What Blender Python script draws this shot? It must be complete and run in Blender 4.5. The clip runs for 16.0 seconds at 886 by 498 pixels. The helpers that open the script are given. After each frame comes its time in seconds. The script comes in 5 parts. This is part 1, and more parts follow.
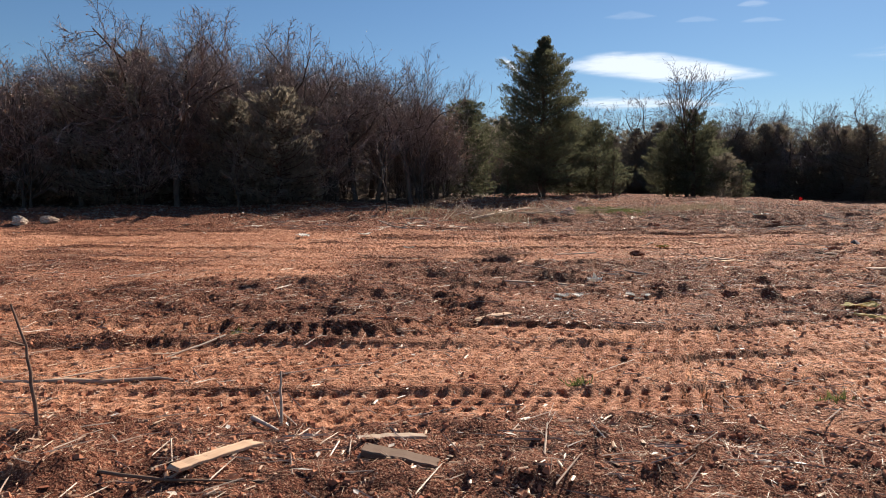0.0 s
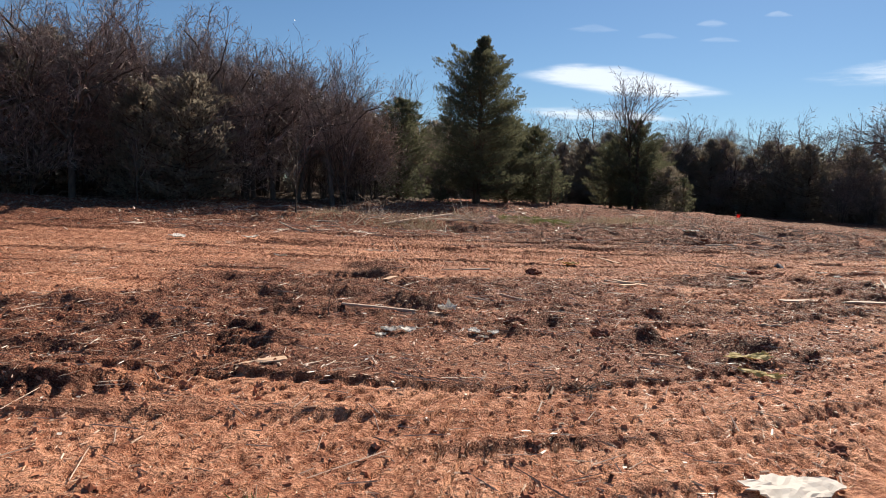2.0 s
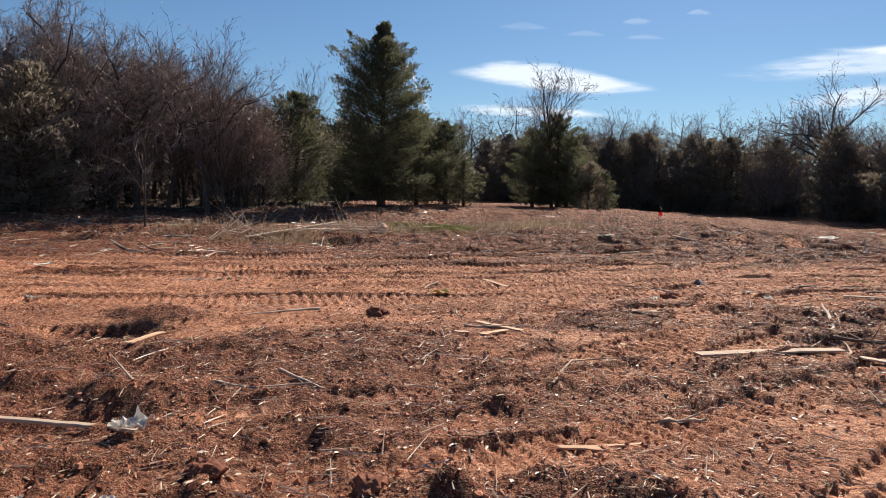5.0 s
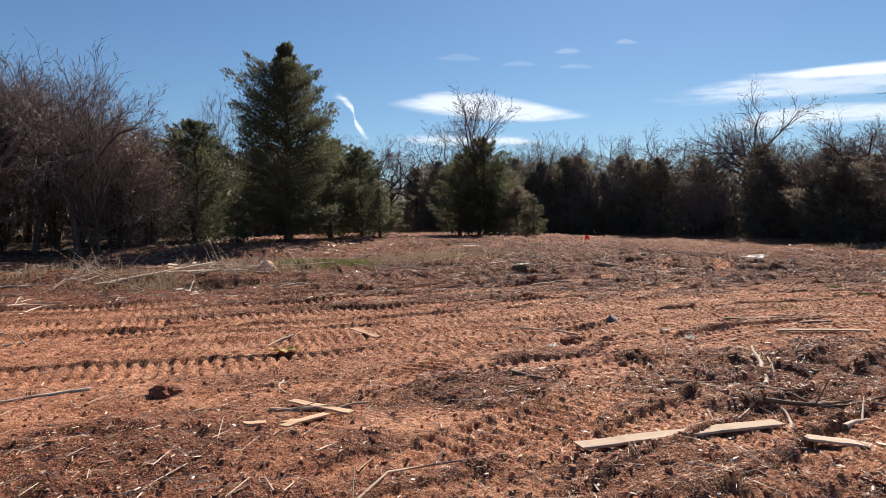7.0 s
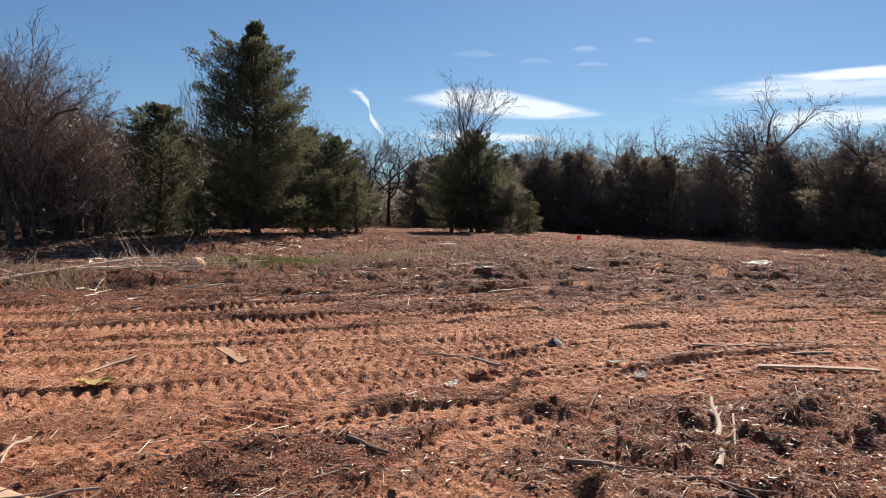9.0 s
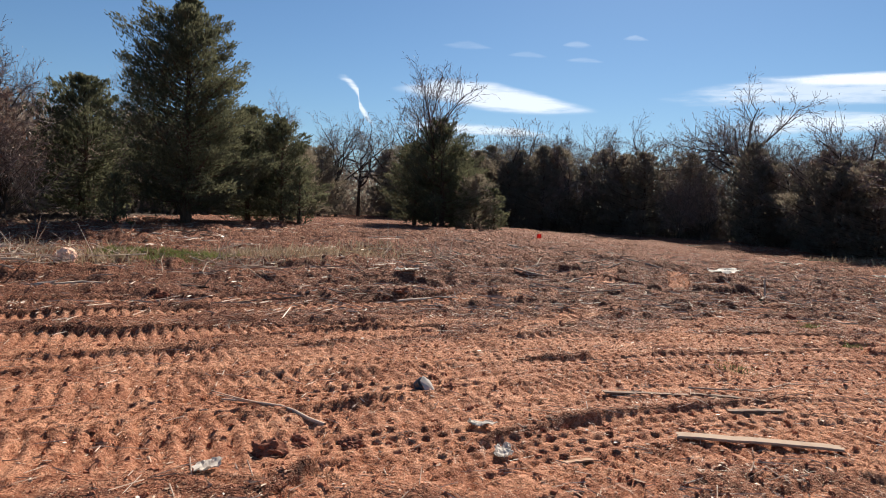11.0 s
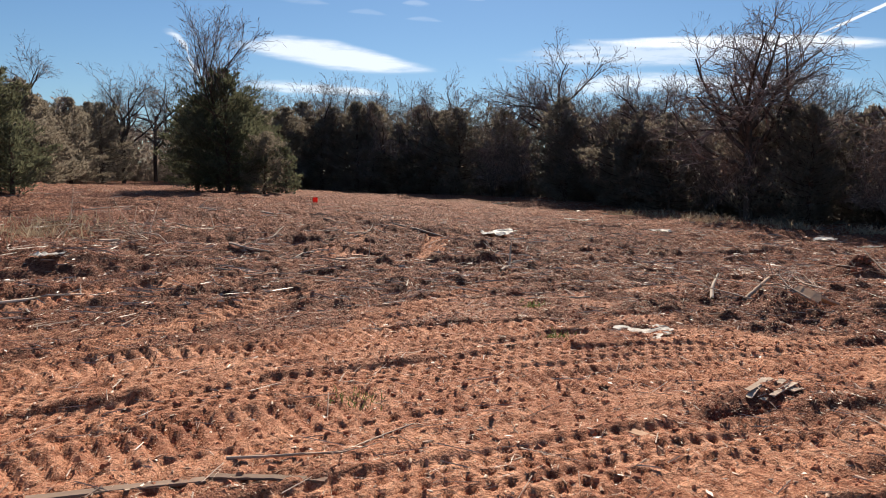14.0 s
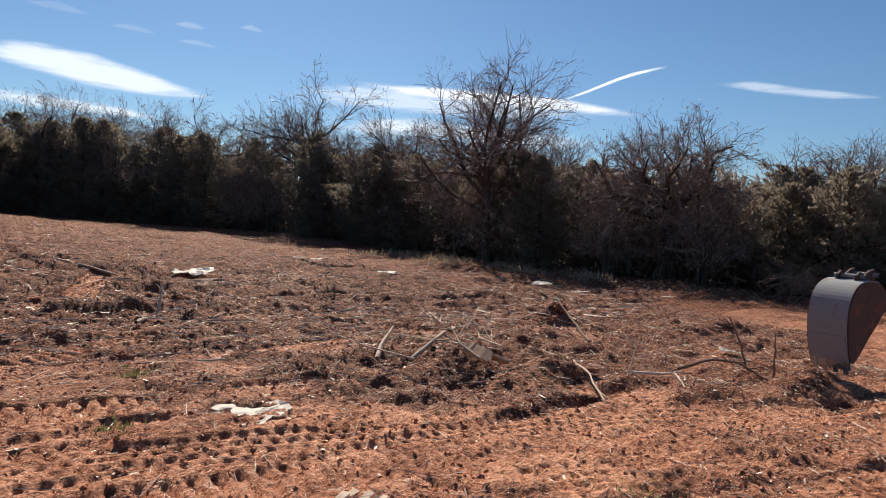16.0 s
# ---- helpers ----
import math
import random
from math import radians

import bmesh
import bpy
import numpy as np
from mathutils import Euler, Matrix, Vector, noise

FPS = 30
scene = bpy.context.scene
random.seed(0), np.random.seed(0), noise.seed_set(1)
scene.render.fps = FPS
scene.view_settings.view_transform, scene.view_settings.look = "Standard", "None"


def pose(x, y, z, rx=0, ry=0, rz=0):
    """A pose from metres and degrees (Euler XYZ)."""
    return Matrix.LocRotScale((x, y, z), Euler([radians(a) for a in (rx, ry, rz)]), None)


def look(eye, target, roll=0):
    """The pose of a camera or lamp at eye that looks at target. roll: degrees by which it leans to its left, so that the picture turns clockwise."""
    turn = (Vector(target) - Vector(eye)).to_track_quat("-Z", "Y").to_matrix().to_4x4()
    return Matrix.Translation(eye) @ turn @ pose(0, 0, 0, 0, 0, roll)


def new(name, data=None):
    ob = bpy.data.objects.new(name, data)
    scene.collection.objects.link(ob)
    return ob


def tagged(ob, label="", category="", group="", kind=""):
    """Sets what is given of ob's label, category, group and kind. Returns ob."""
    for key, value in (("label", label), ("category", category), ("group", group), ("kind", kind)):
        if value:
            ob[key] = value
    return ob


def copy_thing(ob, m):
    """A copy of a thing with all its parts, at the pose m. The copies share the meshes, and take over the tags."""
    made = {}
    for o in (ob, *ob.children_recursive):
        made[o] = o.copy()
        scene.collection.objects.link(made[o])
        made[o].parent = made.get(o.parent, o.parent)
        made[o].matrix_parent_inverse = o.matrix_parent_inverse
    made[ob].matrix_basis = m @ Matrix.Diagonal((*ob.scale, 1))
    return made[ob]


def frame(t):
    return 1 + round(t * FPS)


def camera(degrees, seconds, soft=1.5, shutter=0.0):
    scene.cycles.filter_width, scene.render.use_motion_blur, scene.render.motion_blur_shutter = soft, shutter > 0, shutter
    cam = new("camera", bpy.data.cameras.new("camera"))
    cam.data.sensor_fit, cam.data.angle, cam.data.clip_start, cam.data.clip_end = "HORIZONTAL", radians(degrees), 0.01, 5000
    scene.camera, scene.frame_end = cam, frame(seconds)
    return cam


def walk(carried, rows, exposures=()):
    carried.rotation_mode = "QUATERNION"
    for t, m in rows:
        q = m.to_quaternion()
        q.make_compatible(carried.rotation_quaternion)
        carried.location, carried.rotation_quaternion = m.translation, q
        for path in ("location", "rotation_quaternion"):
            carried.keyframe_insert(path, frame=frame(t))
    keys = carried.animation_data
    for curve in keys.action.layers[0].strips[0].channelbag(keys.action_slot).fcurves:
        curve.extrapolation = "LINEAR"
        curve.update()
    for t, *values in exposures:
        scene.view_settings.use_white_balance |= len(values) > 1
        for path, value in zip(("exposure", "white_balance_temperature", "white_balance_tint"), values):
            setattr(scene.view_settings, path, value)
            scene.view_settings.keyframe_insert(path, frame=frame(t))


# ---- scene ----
cam = camera(65.9, 16.0, 1.0)
PATH = [
    (0, (0.014, 0.022, 1.499), (0.022, 2.013, 1.318), 0.1),
    (0.5, (0.407, 0.406, 1.496), (0.466, 2.399, 1.347), 1.2),
    (1, (0.828, 0.751, 1.522), (0.944, 2.743, 1.376), 1.6),
    (1.5, (1.148, 1.188, 1.532), (1.294, 3.177, 1.381), 2.1),
    (2, (1.458, 1.657, 1.525), (1.588, 3.646, 1.356), 2.5),
    (2.5, (1.666, 2.136, 1.553), (1.75, 4.125, 1.367), 2.1),
    (3, (1.883, 2.663, 1.581), (1.914, 4.655, 1.398), 1.0),
    (3.5, (2.143, 3.153, 1.609), (2.156, 5.146, 1.444), 0.3),
    (4, (2.432, 3.65, 1.658), (2.487, 5.643, 1.5), 0.4),
    (4.5, (2.829, 4.047, 1.714), (2.996, 6.033, 1.548), 0.8),
    (5, (3.19, 4.492, 1.741), (3.499, 6.461, 1.572), 1.3),
    (5.2, (3.345, 4.657, 1.743), (3.689, 6.621, 1.584), 1.5),
    (7.3, (4.995, 6.654, 1.719), (5.478, 8.593, 1.641), -0.5),
    (7.5, (5.211, 6.872, 1.699), (5.692, 8.812, 1.614), 0.4),
    (8, (5.673, 7.285, 1.707), (6.147, 9.227, 1.622), 0.6),
    (10.3, (7.502, 9.049, 1.746), (7.825, 11.018, 1.613), 0.4),
    (10.5, (7.704, 9.249, 1.78), (8.017, 11.219, 1.64), 0.5),
    (11, (8.147, 9.642, 1.803), (8.619, 11.582, 1.686), 2.3),
    (11.5, (8.633, 9.998, 1.803), (9.203, 11.91, 1.678), 3.1),
    (12, (9.15, 10.312, 1.82), (9.734, 12.221, 1.7), 3.3),
    (12.5, (9.689, 10.637, 1.823), (10.325, 12.528, 1.686), 4.0),
    (13, (10.261, 10.886, 1.829), (10.958, 12.75, 1.627), 3.0),
    (13.5, (10.732, 11.118, 1.828), (11.511, 12.946, 1.601), 1.5),
    (14, (11.332, 11.34, 1.849), (12.215, 13.121, 1.631), 0.9),
    (14.5, (11.919, 11.504, 1.874), (12.945, 13.209, 1.676), 1.6),
    (15, (12.457, 11.742, 1.878), (13.636, 13.348, 1.704), 2.4),
    (15.5, (13.038, 11.8, 1.878), (14.337, 13.315, 1.75), 2.9),
    (16, (13.611, 11.896, 1.859), (15.021, 13.312, 1.773), 3.5),
]
walk(cam, [(t, look(eye, target, roll)) for t, eye, target, roll in PATH], [(0.0, 0.64), (16.0, 0.64)])
# ---------------------------------------------------------------- light
SUN_AZ, SUN_EL = 31.0, 36.0            # degrees; azimuth clockwise from +y

sky_world = bpy.data.worlds.new("sky")
scene.world = sky_world
sky_world.use_nodes = True
wn = sky_world.node_tree.nodes
sky_tex = wn.new("ShaderNodeTexSky")
sky_tex.sky_type = "NISHITA"
sky_tex.sun_disc = False
sky_tex.sun_elevation, sky_tex.sun_rotation = radians(SUN_EL), radians(SUN_AZ)
sky_tex.air_density, sky_tex.dust_density, sky_tex.ozone_density = 1.0, 0.15, 2.6
wn["Background"].inputs["Strength"].default_value = 0.045
sky_tint = wn.new("ShaderNodeMix")
sky_tint.data_type, sky_tint.blend_type = "RGBA", "MULTIPLY"
sky_tint.inputs[0].default_value, sky_tint.inputs[7].default_value = 1.0, (0.80, 1.0, 1.18, 1)
sky_world.node_tree.links.new(sky_tex.outputs["Color"], sky_tint.inputs[6])
sky_world.node_tree.links.new(sky_tint.outputs[2], wn["Background"].inputs["Color"])

sun_data = bpy.data.lights.new("sun", "SUN")
sun_data.energy, sun_data.angle, sun_data.color = 5.0, radians(0.6), (1.0, 0.88, 0.72)
sun = new("sun", sun_data)
_s = (math.sin(radians(SUN_AZ)) * math.cos(radians(SUN_EL)), math.cos(radians(SUN_AZ)) * math.cos(radians(SUN_EL)), math.sin(radians(SUN_EL)))
sun.matrix_world = look([60 * v for v in _s], (0, 0, 0))


# ---------------------------------------------------------------- materials
class Shader:
    """A small builder of node materials."""

    def __init__(self, name, rough=0.8, spec=0.3):
        self.m = bpy.data.materials.new(name)
        self.m.use_nodes = True
        self.t = self.m.node_tree
        self.n = self.t.nodes
        self.b = self.n["Principled BSDF"]
        self.b.inputs["Roughness"].default_value = rough
        self.b.inputs["Specular IOR Level"].default_value = spec
        self.co = self.n.new("ShaderNodeTexCoord").outputs["Object"]

    def link(self, a, b):
        self.t.links.new(a, b)
        return self

    def world(self):
        self.co = self.n.new("ShaderNodeNewGeometry").outputs["Position"]
        return self

    def noise(self, scale, detail=3.0, rough=0.55, stretch=None):
        co = self.co
        if stretch:
            mp = self.n.new("ShaderNodeMapping")
            mp.inputs["Scale"].default_value = stretch
            self.link(co, mp.inputs["Vector"])
            co = mp.outputs["Vector"]
        nd = self.n.new("ShaderNodeTexNoise")
        nd.inputs["Scale"].default_value = scale
        nd.inputs["Detail"].default_value = detail
        nd.inputs["Roughness"].default_value = rough
        self.link(co, nd.inputs["Vector"])
        return nd.outputs["Fac"]

    def ramp(self, fac, *stops):
        nd = self.n.new("ShaderNodeValToRGB")
        els = nd.color_ramp.elements
        while len(els) < len(stops):
            els.new(0.5)
        for e, (p, c) in zip(els, stops):
            e.position = p
            e.color = (*c, 1) if isinstance(c, tuple) else (c, c, c, 1)
        self.link(fac, nd.inputs["Fac"])
        return nd.outputs["Color"]

    def mix(self, fac, a, b, how="MIX"):
        nd = self.n.new("ShaderNodeMix")
        nd.data_type, nd.blend_type = "RGBA", how
        for sock, v in ((nd.inputs[0], fac), (nd.inputs[6], a), (nd.inputs[7], b)):
            if isinstance(v, (int, float)):
                sock.default_value = v if sock == nd.inputs[0] else (v, v, v, 1)
            elif isinstance(v, tuple):
                sock.default_value = (*v, 1)
            else:
                self.link(v, sock)
        return nd.outputs[2]

    def math(self, how, a, b):
        nd = self.n.new("ShaderNodeMath")
        nd.operation = how
        for sock, v in zip(nd.inputs, (a, b)):
            if isinstance(v, (int, float)):
                sock.default_value = v
            else:
                self.link(v, sock)
        return nd.outputs[0]

    def attr(self, name):
        nd = self.n.new("ShaderNodeAttribute")
        nd.attribute_name = name
        return nd.outputs["Fac"]

    def island(self):
        return self.n.new("ShaderNodeNewGeometry").outputs["Random Per Island"]

    def each(self):
        return self.n.new("ShaderNodeObjectInfo").outputs["Random"]

    def colour(self, c):
        self.link(c, self.b.inputs["Base Color"])
        return self

    def rough(self, r):
        self.link(r, self.b.inputs["Roughness"])
        return self

    def bump(self, h, dist=0.01, strength=0.6):
        nd = self.n.new("ShaderNodeBump")
        nd.inputs["Distance"].default_value = dist
        nd.inputs["Strength"].default_value = strength
        self.link(h, nd.inputs["Height"])
        self.link(nd.outputs["Normal"], self.b.inputs["Normal"])
        return self

    def thin(self, c, share):
        """Lets light through, as leaves do."""
        tr = self.n.new("ShaderNodeBsdfTranslucent")
        mx = self.n.new("ShaderNodeMixShader")
        mx.inputs["Fac"].default_value = share
        if isinstance(c, tuple):
            tr.inputs["Color"].default_value = (*c, 1)
        else:
            self.link(c, tr.inputs["Color"])
        self.link(self.b.outputs[0], mx.inputs[1]).link(tr.outputs[0], mx.inputs[2])
        self.link(mx.outputs[0], self.n["Material Output"].inputs["Surface"])
        return self


def soil_material():
    s = Shader("red_clay_soil", 0.85, 0.15).world()
    churn, wood = s.attr("churn"), s.attr("wood")
    big, mid, clump, fine, grit = s.noise(0.35, 4), s.noise(2.2, 5, 0.65), s.noise(7, 4, 0.65), s.noise(24, 4, 0.7), s.noise(85, 3, 0.7)
    packed = s.ramp(s.mix(0.45, s.mix(0.35, mid, clump), fine), (0.39, (0.15, 0.049, 0.027)), (0.47, (0.385, 0.147, 0.079)), (0.56, (0.70, 0.350, 0.212)))
    loose = s.ramp(s.mix(0.45, s.mix(0.4, clump, fine), grit), (0.41, (0.050, 0.020, 0.014)), (0.47, (0.17, 0.055, 0.033)), (0.53, (0.33, 0.115, 0.065)), (0.60, (0.60, 0.295, 0.185)))
    wet = s.ramp(big, (0.42, 0.0), (0.66, 1.0))
    k = s.math("ADD", churn, s.math("MULTIPLY", s.math("SUBTRACT", mid, 0.5), 1.1))
    k = s.ramp(k, (0.22, 0.0), (0.68, 1.0))
    c = s.mix(k, packed, loose)
    c = s.mix(s.math("MULTIPLY", wet, 0.22), c, (0.29, 0.088, 0.048))
    litter = s.ramp(grit, (0.54, 0.0), (0.61, 1.0))
    c = s.mix(s.math("MULTIPLY", litter, s.math("ADD", 0.16, s.math("MULTIPLY", churn, 0.14))), c, (0.70, 0.50, 0.34))
    dark = s.ramp(s.noise(33, 3, 0.65), (0.38, 1.0), (0.46, 0.0))
    c = s.mix(s.math("MULTIPLY", dark, s.math("ADD", 0.34, s.math("MULTIPLY", k, 0.34))), c, (0.065, 0.026, 0.018))
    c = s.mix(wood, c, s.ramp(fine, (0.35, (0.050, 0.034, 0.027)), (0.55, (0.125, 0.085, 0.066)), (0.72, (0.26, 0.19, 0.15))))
    s.colour(c)
    h = s.math("ADD", s.math("ADD", s.math("MULTIPLY", clump, 1.1), fine), s.math("MULTIPLY", grit, 0.25))
    h = s.math("MULTIPLY", h, s.math("ADD", 0.42, s.math("MULTIPLY", k, 0.58)))
    return s.bump(h, 0.12, 1.0).m


def bark_material(name, dark, light, scale=9.0):
    s = Shader(name, 0.9, 0.2)
    a, b = s.noise(scale, 4, 0.6, (1, 1, 0.25)), s.noise(1.3, 2)
    c = s.mix(b, s.ramp(a, (0.3, dark), (0.7, light)), s.ramp(a, (0.35, dark), (0.9, light)))
    return s.colour(s.mix(s.math("MULTIPLY", s.each(), 0.35), c, dark)).bump(a, 0.02, 0.6).m


def twig_material():
    s = Shader("twig_bark", 0.75, 0.35)
    c = s.ramp(s.island(), (0.0, (0.12, 0.088, 0.077)), (0.6, (0.23, 0.173, 0.152)), (1.0, (0.43, 0.355, 0.315)))
    return s.colour(c).m


def foliage_material(name, dark, mid, light, share=0.3, rough=0.75, spec=0.25):
    s = Shader(name, rough, spec)
    c = s.ramp(s.island(), (0.0, dark), (0.55, mid), (1.0, light))
    c = s.mix(s.math("MULTIPLY", s.noise(0.9, 2), 0.5), c, dark)
    c = s.mix(s.math("MULTIPLY", s.each(), 0.4), c, mid)
    return s.colour(c).thin(c, share).m


def scrap_material(name, dark, light, rough=0.85, grain=30.0, stretch=(0.15, 1, 1), by="island"):
    """Wood and other litter: a tone per piece, with grain along x."""
    s = Shader(name, rough, 0.3)
    tone = s.island() if by == "island" else s.each()
    g = s.noise(grain, 4, 0.6, stretch)
    c = s.mix(tone, dark, light)
    c = s.mix(s.math("MULTIPLY", s.ramp(g, (0.35, 1.0), (0.62, 0.0)), 0.5), c, dark)
    st = s.ramp(s.noise(5, 3), (0.55, 0.0), (0.75, 1.0))
    c = s.mix(s.math("MULTIPLY", st, 0.35), c, (0.25, 0.11, 0.065))
    return s.colour(c).bump(g, 0.006, 0.5).m


def cloud_material(soft):
    """Thin white cloud, sheer towards its rim."""
    s = Shader("thin_cloud_%d" % round(soft * 100))
    uv = s.n.new("ShaderNodeUVMap").outputs["UV"]
    s.co = uv
    sep = s.n.new("ShaderNodeSeparateXYZ")
    s.link(uv, sep.inputs[0])
    rim = s.attr("body")
    streak = s.noise(2.6, 6, 0.62, (1.2, 1.6, 1))
    k = s.math("MULTIPLY", rim, s.math("ADD", 0.2, s.math("MULTIPLY", streak, 1.6)))
    a = s.ramp(k, (0.10 if soft > 0.7 else 0.30, 0.0), (0.75 if soft > 0.7 else 1.0, soft))
    s.n[-1].color_ramp.interpolation = "EASE"
    em, tr, mx = s.n.new("ShaderNodeEmission"), s.n.new("ShaderNodeBsdfTransparent"), s.n.new("ShaderNodeMixShader")
    em.inputs["Color"].default_value = (0.93, 0.96, 1.0, 1)
    em.inputs["Strength"].default_value = 0.8
    s.link(a, mx.inputs["Fac"]).link(tr.outputs[0], mx.inputs[1]).link(em.outputs[0], mx.inputs[2])
    s.link(mx.outputs[0], s.n["Material Output"].inputs["Surface"])
    return s.m


SOIL = soil_material()
BARK = bark_material("grey_brown_bark", (0.055, 0.043, 0.036), (0.15, 0.12, 0.10))
CEDAR_BARK = bark_material("cedar_bark", (0.05, 0.030, 0.022), (0.19, 0.125, 0.09), 14)
TWIG = twig_material()
CEDAR = foliage_material("cedar_foliage", (0.075, 0.080, 0.052), (0.125, 0.130, 0.080), (0.20, 0.205, 0.125), 0.55)
# Foliage paler than natural, making up in colour for glare over shaded trees.
JUNIPER = foliage_material("winter_juniper_foliage", (0.17, 0.146, 0.120), (0.255, 0.222, 0.176), (0.35, 0.305, 0.24), 0.65)
DRY_LEAF = foliage_material("dry_brown_leaves", (0.15, 0.088, 0.066), (0.27, 0.170, 0.125), (0.58, 0.46, 0.38), 0.4, 0.33, 0.6)
# Tangle colour raised too, to lift the wood's deep shade.
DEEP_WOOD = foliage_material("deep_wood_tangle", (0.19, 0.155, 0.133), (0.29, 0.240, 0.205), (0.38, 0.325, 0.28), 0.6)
STRAW = foliage_material("dry_grass", (0.22, 0.155, 0.10), (0.45, 0.35, 0.24), (0.70, 0.58, 0.43), 0.3)
GREEN = foliage_material("green_weeds", (0.075, 0.10, 0.03), (0.20, 0.22, 0.075), (0.38, 0.38, 0.16), 0.4)
CHIP = scrap_material("wood_chips", (0.40, 0.21, 0.125), (0.74, 0.54, 0.38), 0.42)
CLAY_STRAW = foliage_material("clay_stained_straw", (0.30, 0.15, 0.085), (0.50, 0.31, 0.19), (0.76, 0.58, 0.42), 0.3, 0.42, 0.5)
CLOD = scrap_material("soil_clods", (0.30, 0.105, 0.058), (0.58, 0.26, 0.145), 0.9, 14, (1, 1, 1))


# ---------------------------------------------------------------- mesh tools
def mesh_of(name, verts, faces, material, smooth=False):
    """One mesh from arrays; faces all have the same number of corners."""
    verts, faces = np.asarray(verts, np.float32), np.asarray(faces, np.int32)
    me = bpy.data.meshes.new(name)
    n, k = faces.shape
    me.vertices.add(len(verts))
    me.vertices.foreach_set("co", verts.ravel())
    me.loops.add(n * k)
    me.loops.foreach_set("vertex_index", faces.ravel())
    me.polygons.add(n)
    me.polygons.foreach_set("loop_start", np.arange(0, n * k, k, dtype=np.int32))
    me.polygons.foreach_set("use_smooth", np.full(n, smooth))
    me.update(calc_edges=True)
    me.materials.append(material)
    return me


def part(name, me, parent, label="", m=None):
    """Links a mesh as one object under a thing or a part."""
    ob = new(name, me)
    ob.parent = parent
    if m is not None:
        ob.matrix_basis = m
    return tagged(ob, label)


def bm_mesh(name, bm, material, smooth=False):
    me = bpy.data.meshes.new(name)
    bm.normal_update()
    bm.to_mesh(me)
    bm.free()
    me.materials.append(material)
    if smooth:
        me.polygons.foreach_set("use_smooth", np.full(len(me.polygons), True))
    return me


def holder(name, m, label, category, group="", kind=""):
    ob = new(name)
    ob.empty_display_size = 0.2
    ob.matrix_basis = m
    return tagged(ob, label, category, group, kind)


def turns(rng, n, flat=None):
    """n random rotation matrices; flat: how far they tip from level, in radians."""
    yaw = rng.uniform(0, 2 * np.pi, n)
    tip = rng.normal(0, flat, n) if flat is not None else rng.uniform(-np.pi, np.pi, n)
    lean = rng.normal(0, flat, n) if flat is not None else rng.uniform(-np.pi, np.pi, n)
    cy, sy, ct, st, cl, sl = np.cos(yaw), np.sin(yaw), np.cos(tip), np.sin(tip), np.cos(lean), np.sin(lean)
    z, o = np.zeros(n), np.ones(n)
    rz = np.stack([np.stack([cy, -sy, z], -1), np.stack([sy, cy, z], -1), np.stack([z, z, o], -1)], 1)
    ry = np.stack([np.stack([ct, z, st], -1), np.stack([z, o, z], -1), np.stack([-st, z, ct], -1)], 1)
    rx = np.stack([np.stack([o, z, z], -1), np.stack([z, cl, -sl], -1), np.stack([z, sl, cl], -1)], 1)
    return rz @ ry @ rx


def scattered(name, shape, faces, places, rot, size, material, smooth=False, rough=0.0, rng=None):
    """Many copies of a small shape joined into one mesh."""
    shape, faces = np.asarray(shape, float), np.asarray(faces)
    n, k = len(places), len(shape)
    pts = shape[None] * np.asarray(size)[:, None, :]
    if rough:
        pts = pts * rng.uniform(1 - rough, 1 + rough, (n, k, 1))
    pts = np.einsum("nij,nkj->nki", rot, pts) + places[:, None]
    f = faces[None] + (np.arange(n) * k)[:, None, None]
    return mesh_of(name, pts.reshape(-1, 3), f.reshape(-1, faces.shape[1]), material, smooth)


PRISM_V = [(-1, -1, 0), (1, -0.6, 0), (1, 0.7, 0), (-1, 1, 0), (-0.9, -0.8, 1), (0.85, -0.5, 1), (0.9, 0.5, 1), (-0.95, 0.8, 1)]
PRISM_F = [(0, 3, 2, 1), (4, 5, 6, 7), (0, 1, 5, 4), (1, 2, 6, 5), (2, 3, 7, 6), (3, 0, 4, 7)]


# ---------------------------------------------------------------- the lie of the land
def step(v):
    c = np.clip(v, 0, 1)
    return c * c * (3 - 2 * c)


def lattice(ix, iy, seed):
    h = (ix.astype(np.int64) * 374761393 + iy.astype(np.int64) * 668265263 + seed * 974711) & 0x7FFFFFFF
    h = ((h ^ (h >> 13)) * 1274126177) & 0x7FFFFFFF
    return ((h ^ (h >> 16)) & 0xFFFF) / 65535.0


def vnoise(x, y, size, seed):
    """Smooth value noise from -1 to 1, with features of that size in metres."""
    x, y = np.asarray(x, float) / size, np.asarray(y, float) / size
    ix, iy = np.floor(x), np.floor(y)
    u, v = step(x - ix), step(y - iy)
    a, b = lattice(ix, iy, seed), lattice(ix + 1, iy, seed)
    c, d = lattice(ix, iy + 1, seed), lattice(ix + 1, iy + 1, seed)
    return 2 * ((a * (1 - u) + b * u) * (1 - v) + (c * (1 - u) + d * u) * v) - 1


def land(x, y):
    """The slope of the ground without its small relief."""
    rise = step((y - 16) / 20)
    return 0.239 + 0.761 * rise - 0.676 * rise * step((x - 4) / 28) - 0.319 * step((x - 14) / 20) + 0.35 * step((y - 36) / 16) * step((x - 12) / 8) * (1 - step((x - 38) / 10))


def near_edge(x):
    """The line of the walk over x: the sheet of ground is finest beyond it."""
    return np.interp(x, [0, 0.8, 1.5, 1.9, 2.5, 3.2, 5.2, 7.7, 9.2, 10.7, 12.5, 13.6], [0.0, 0.75, 1.65, 2.6, 3.6, 4.5, 6.9, 9.2, 10.3, 11.1, 11.7, 11.9])


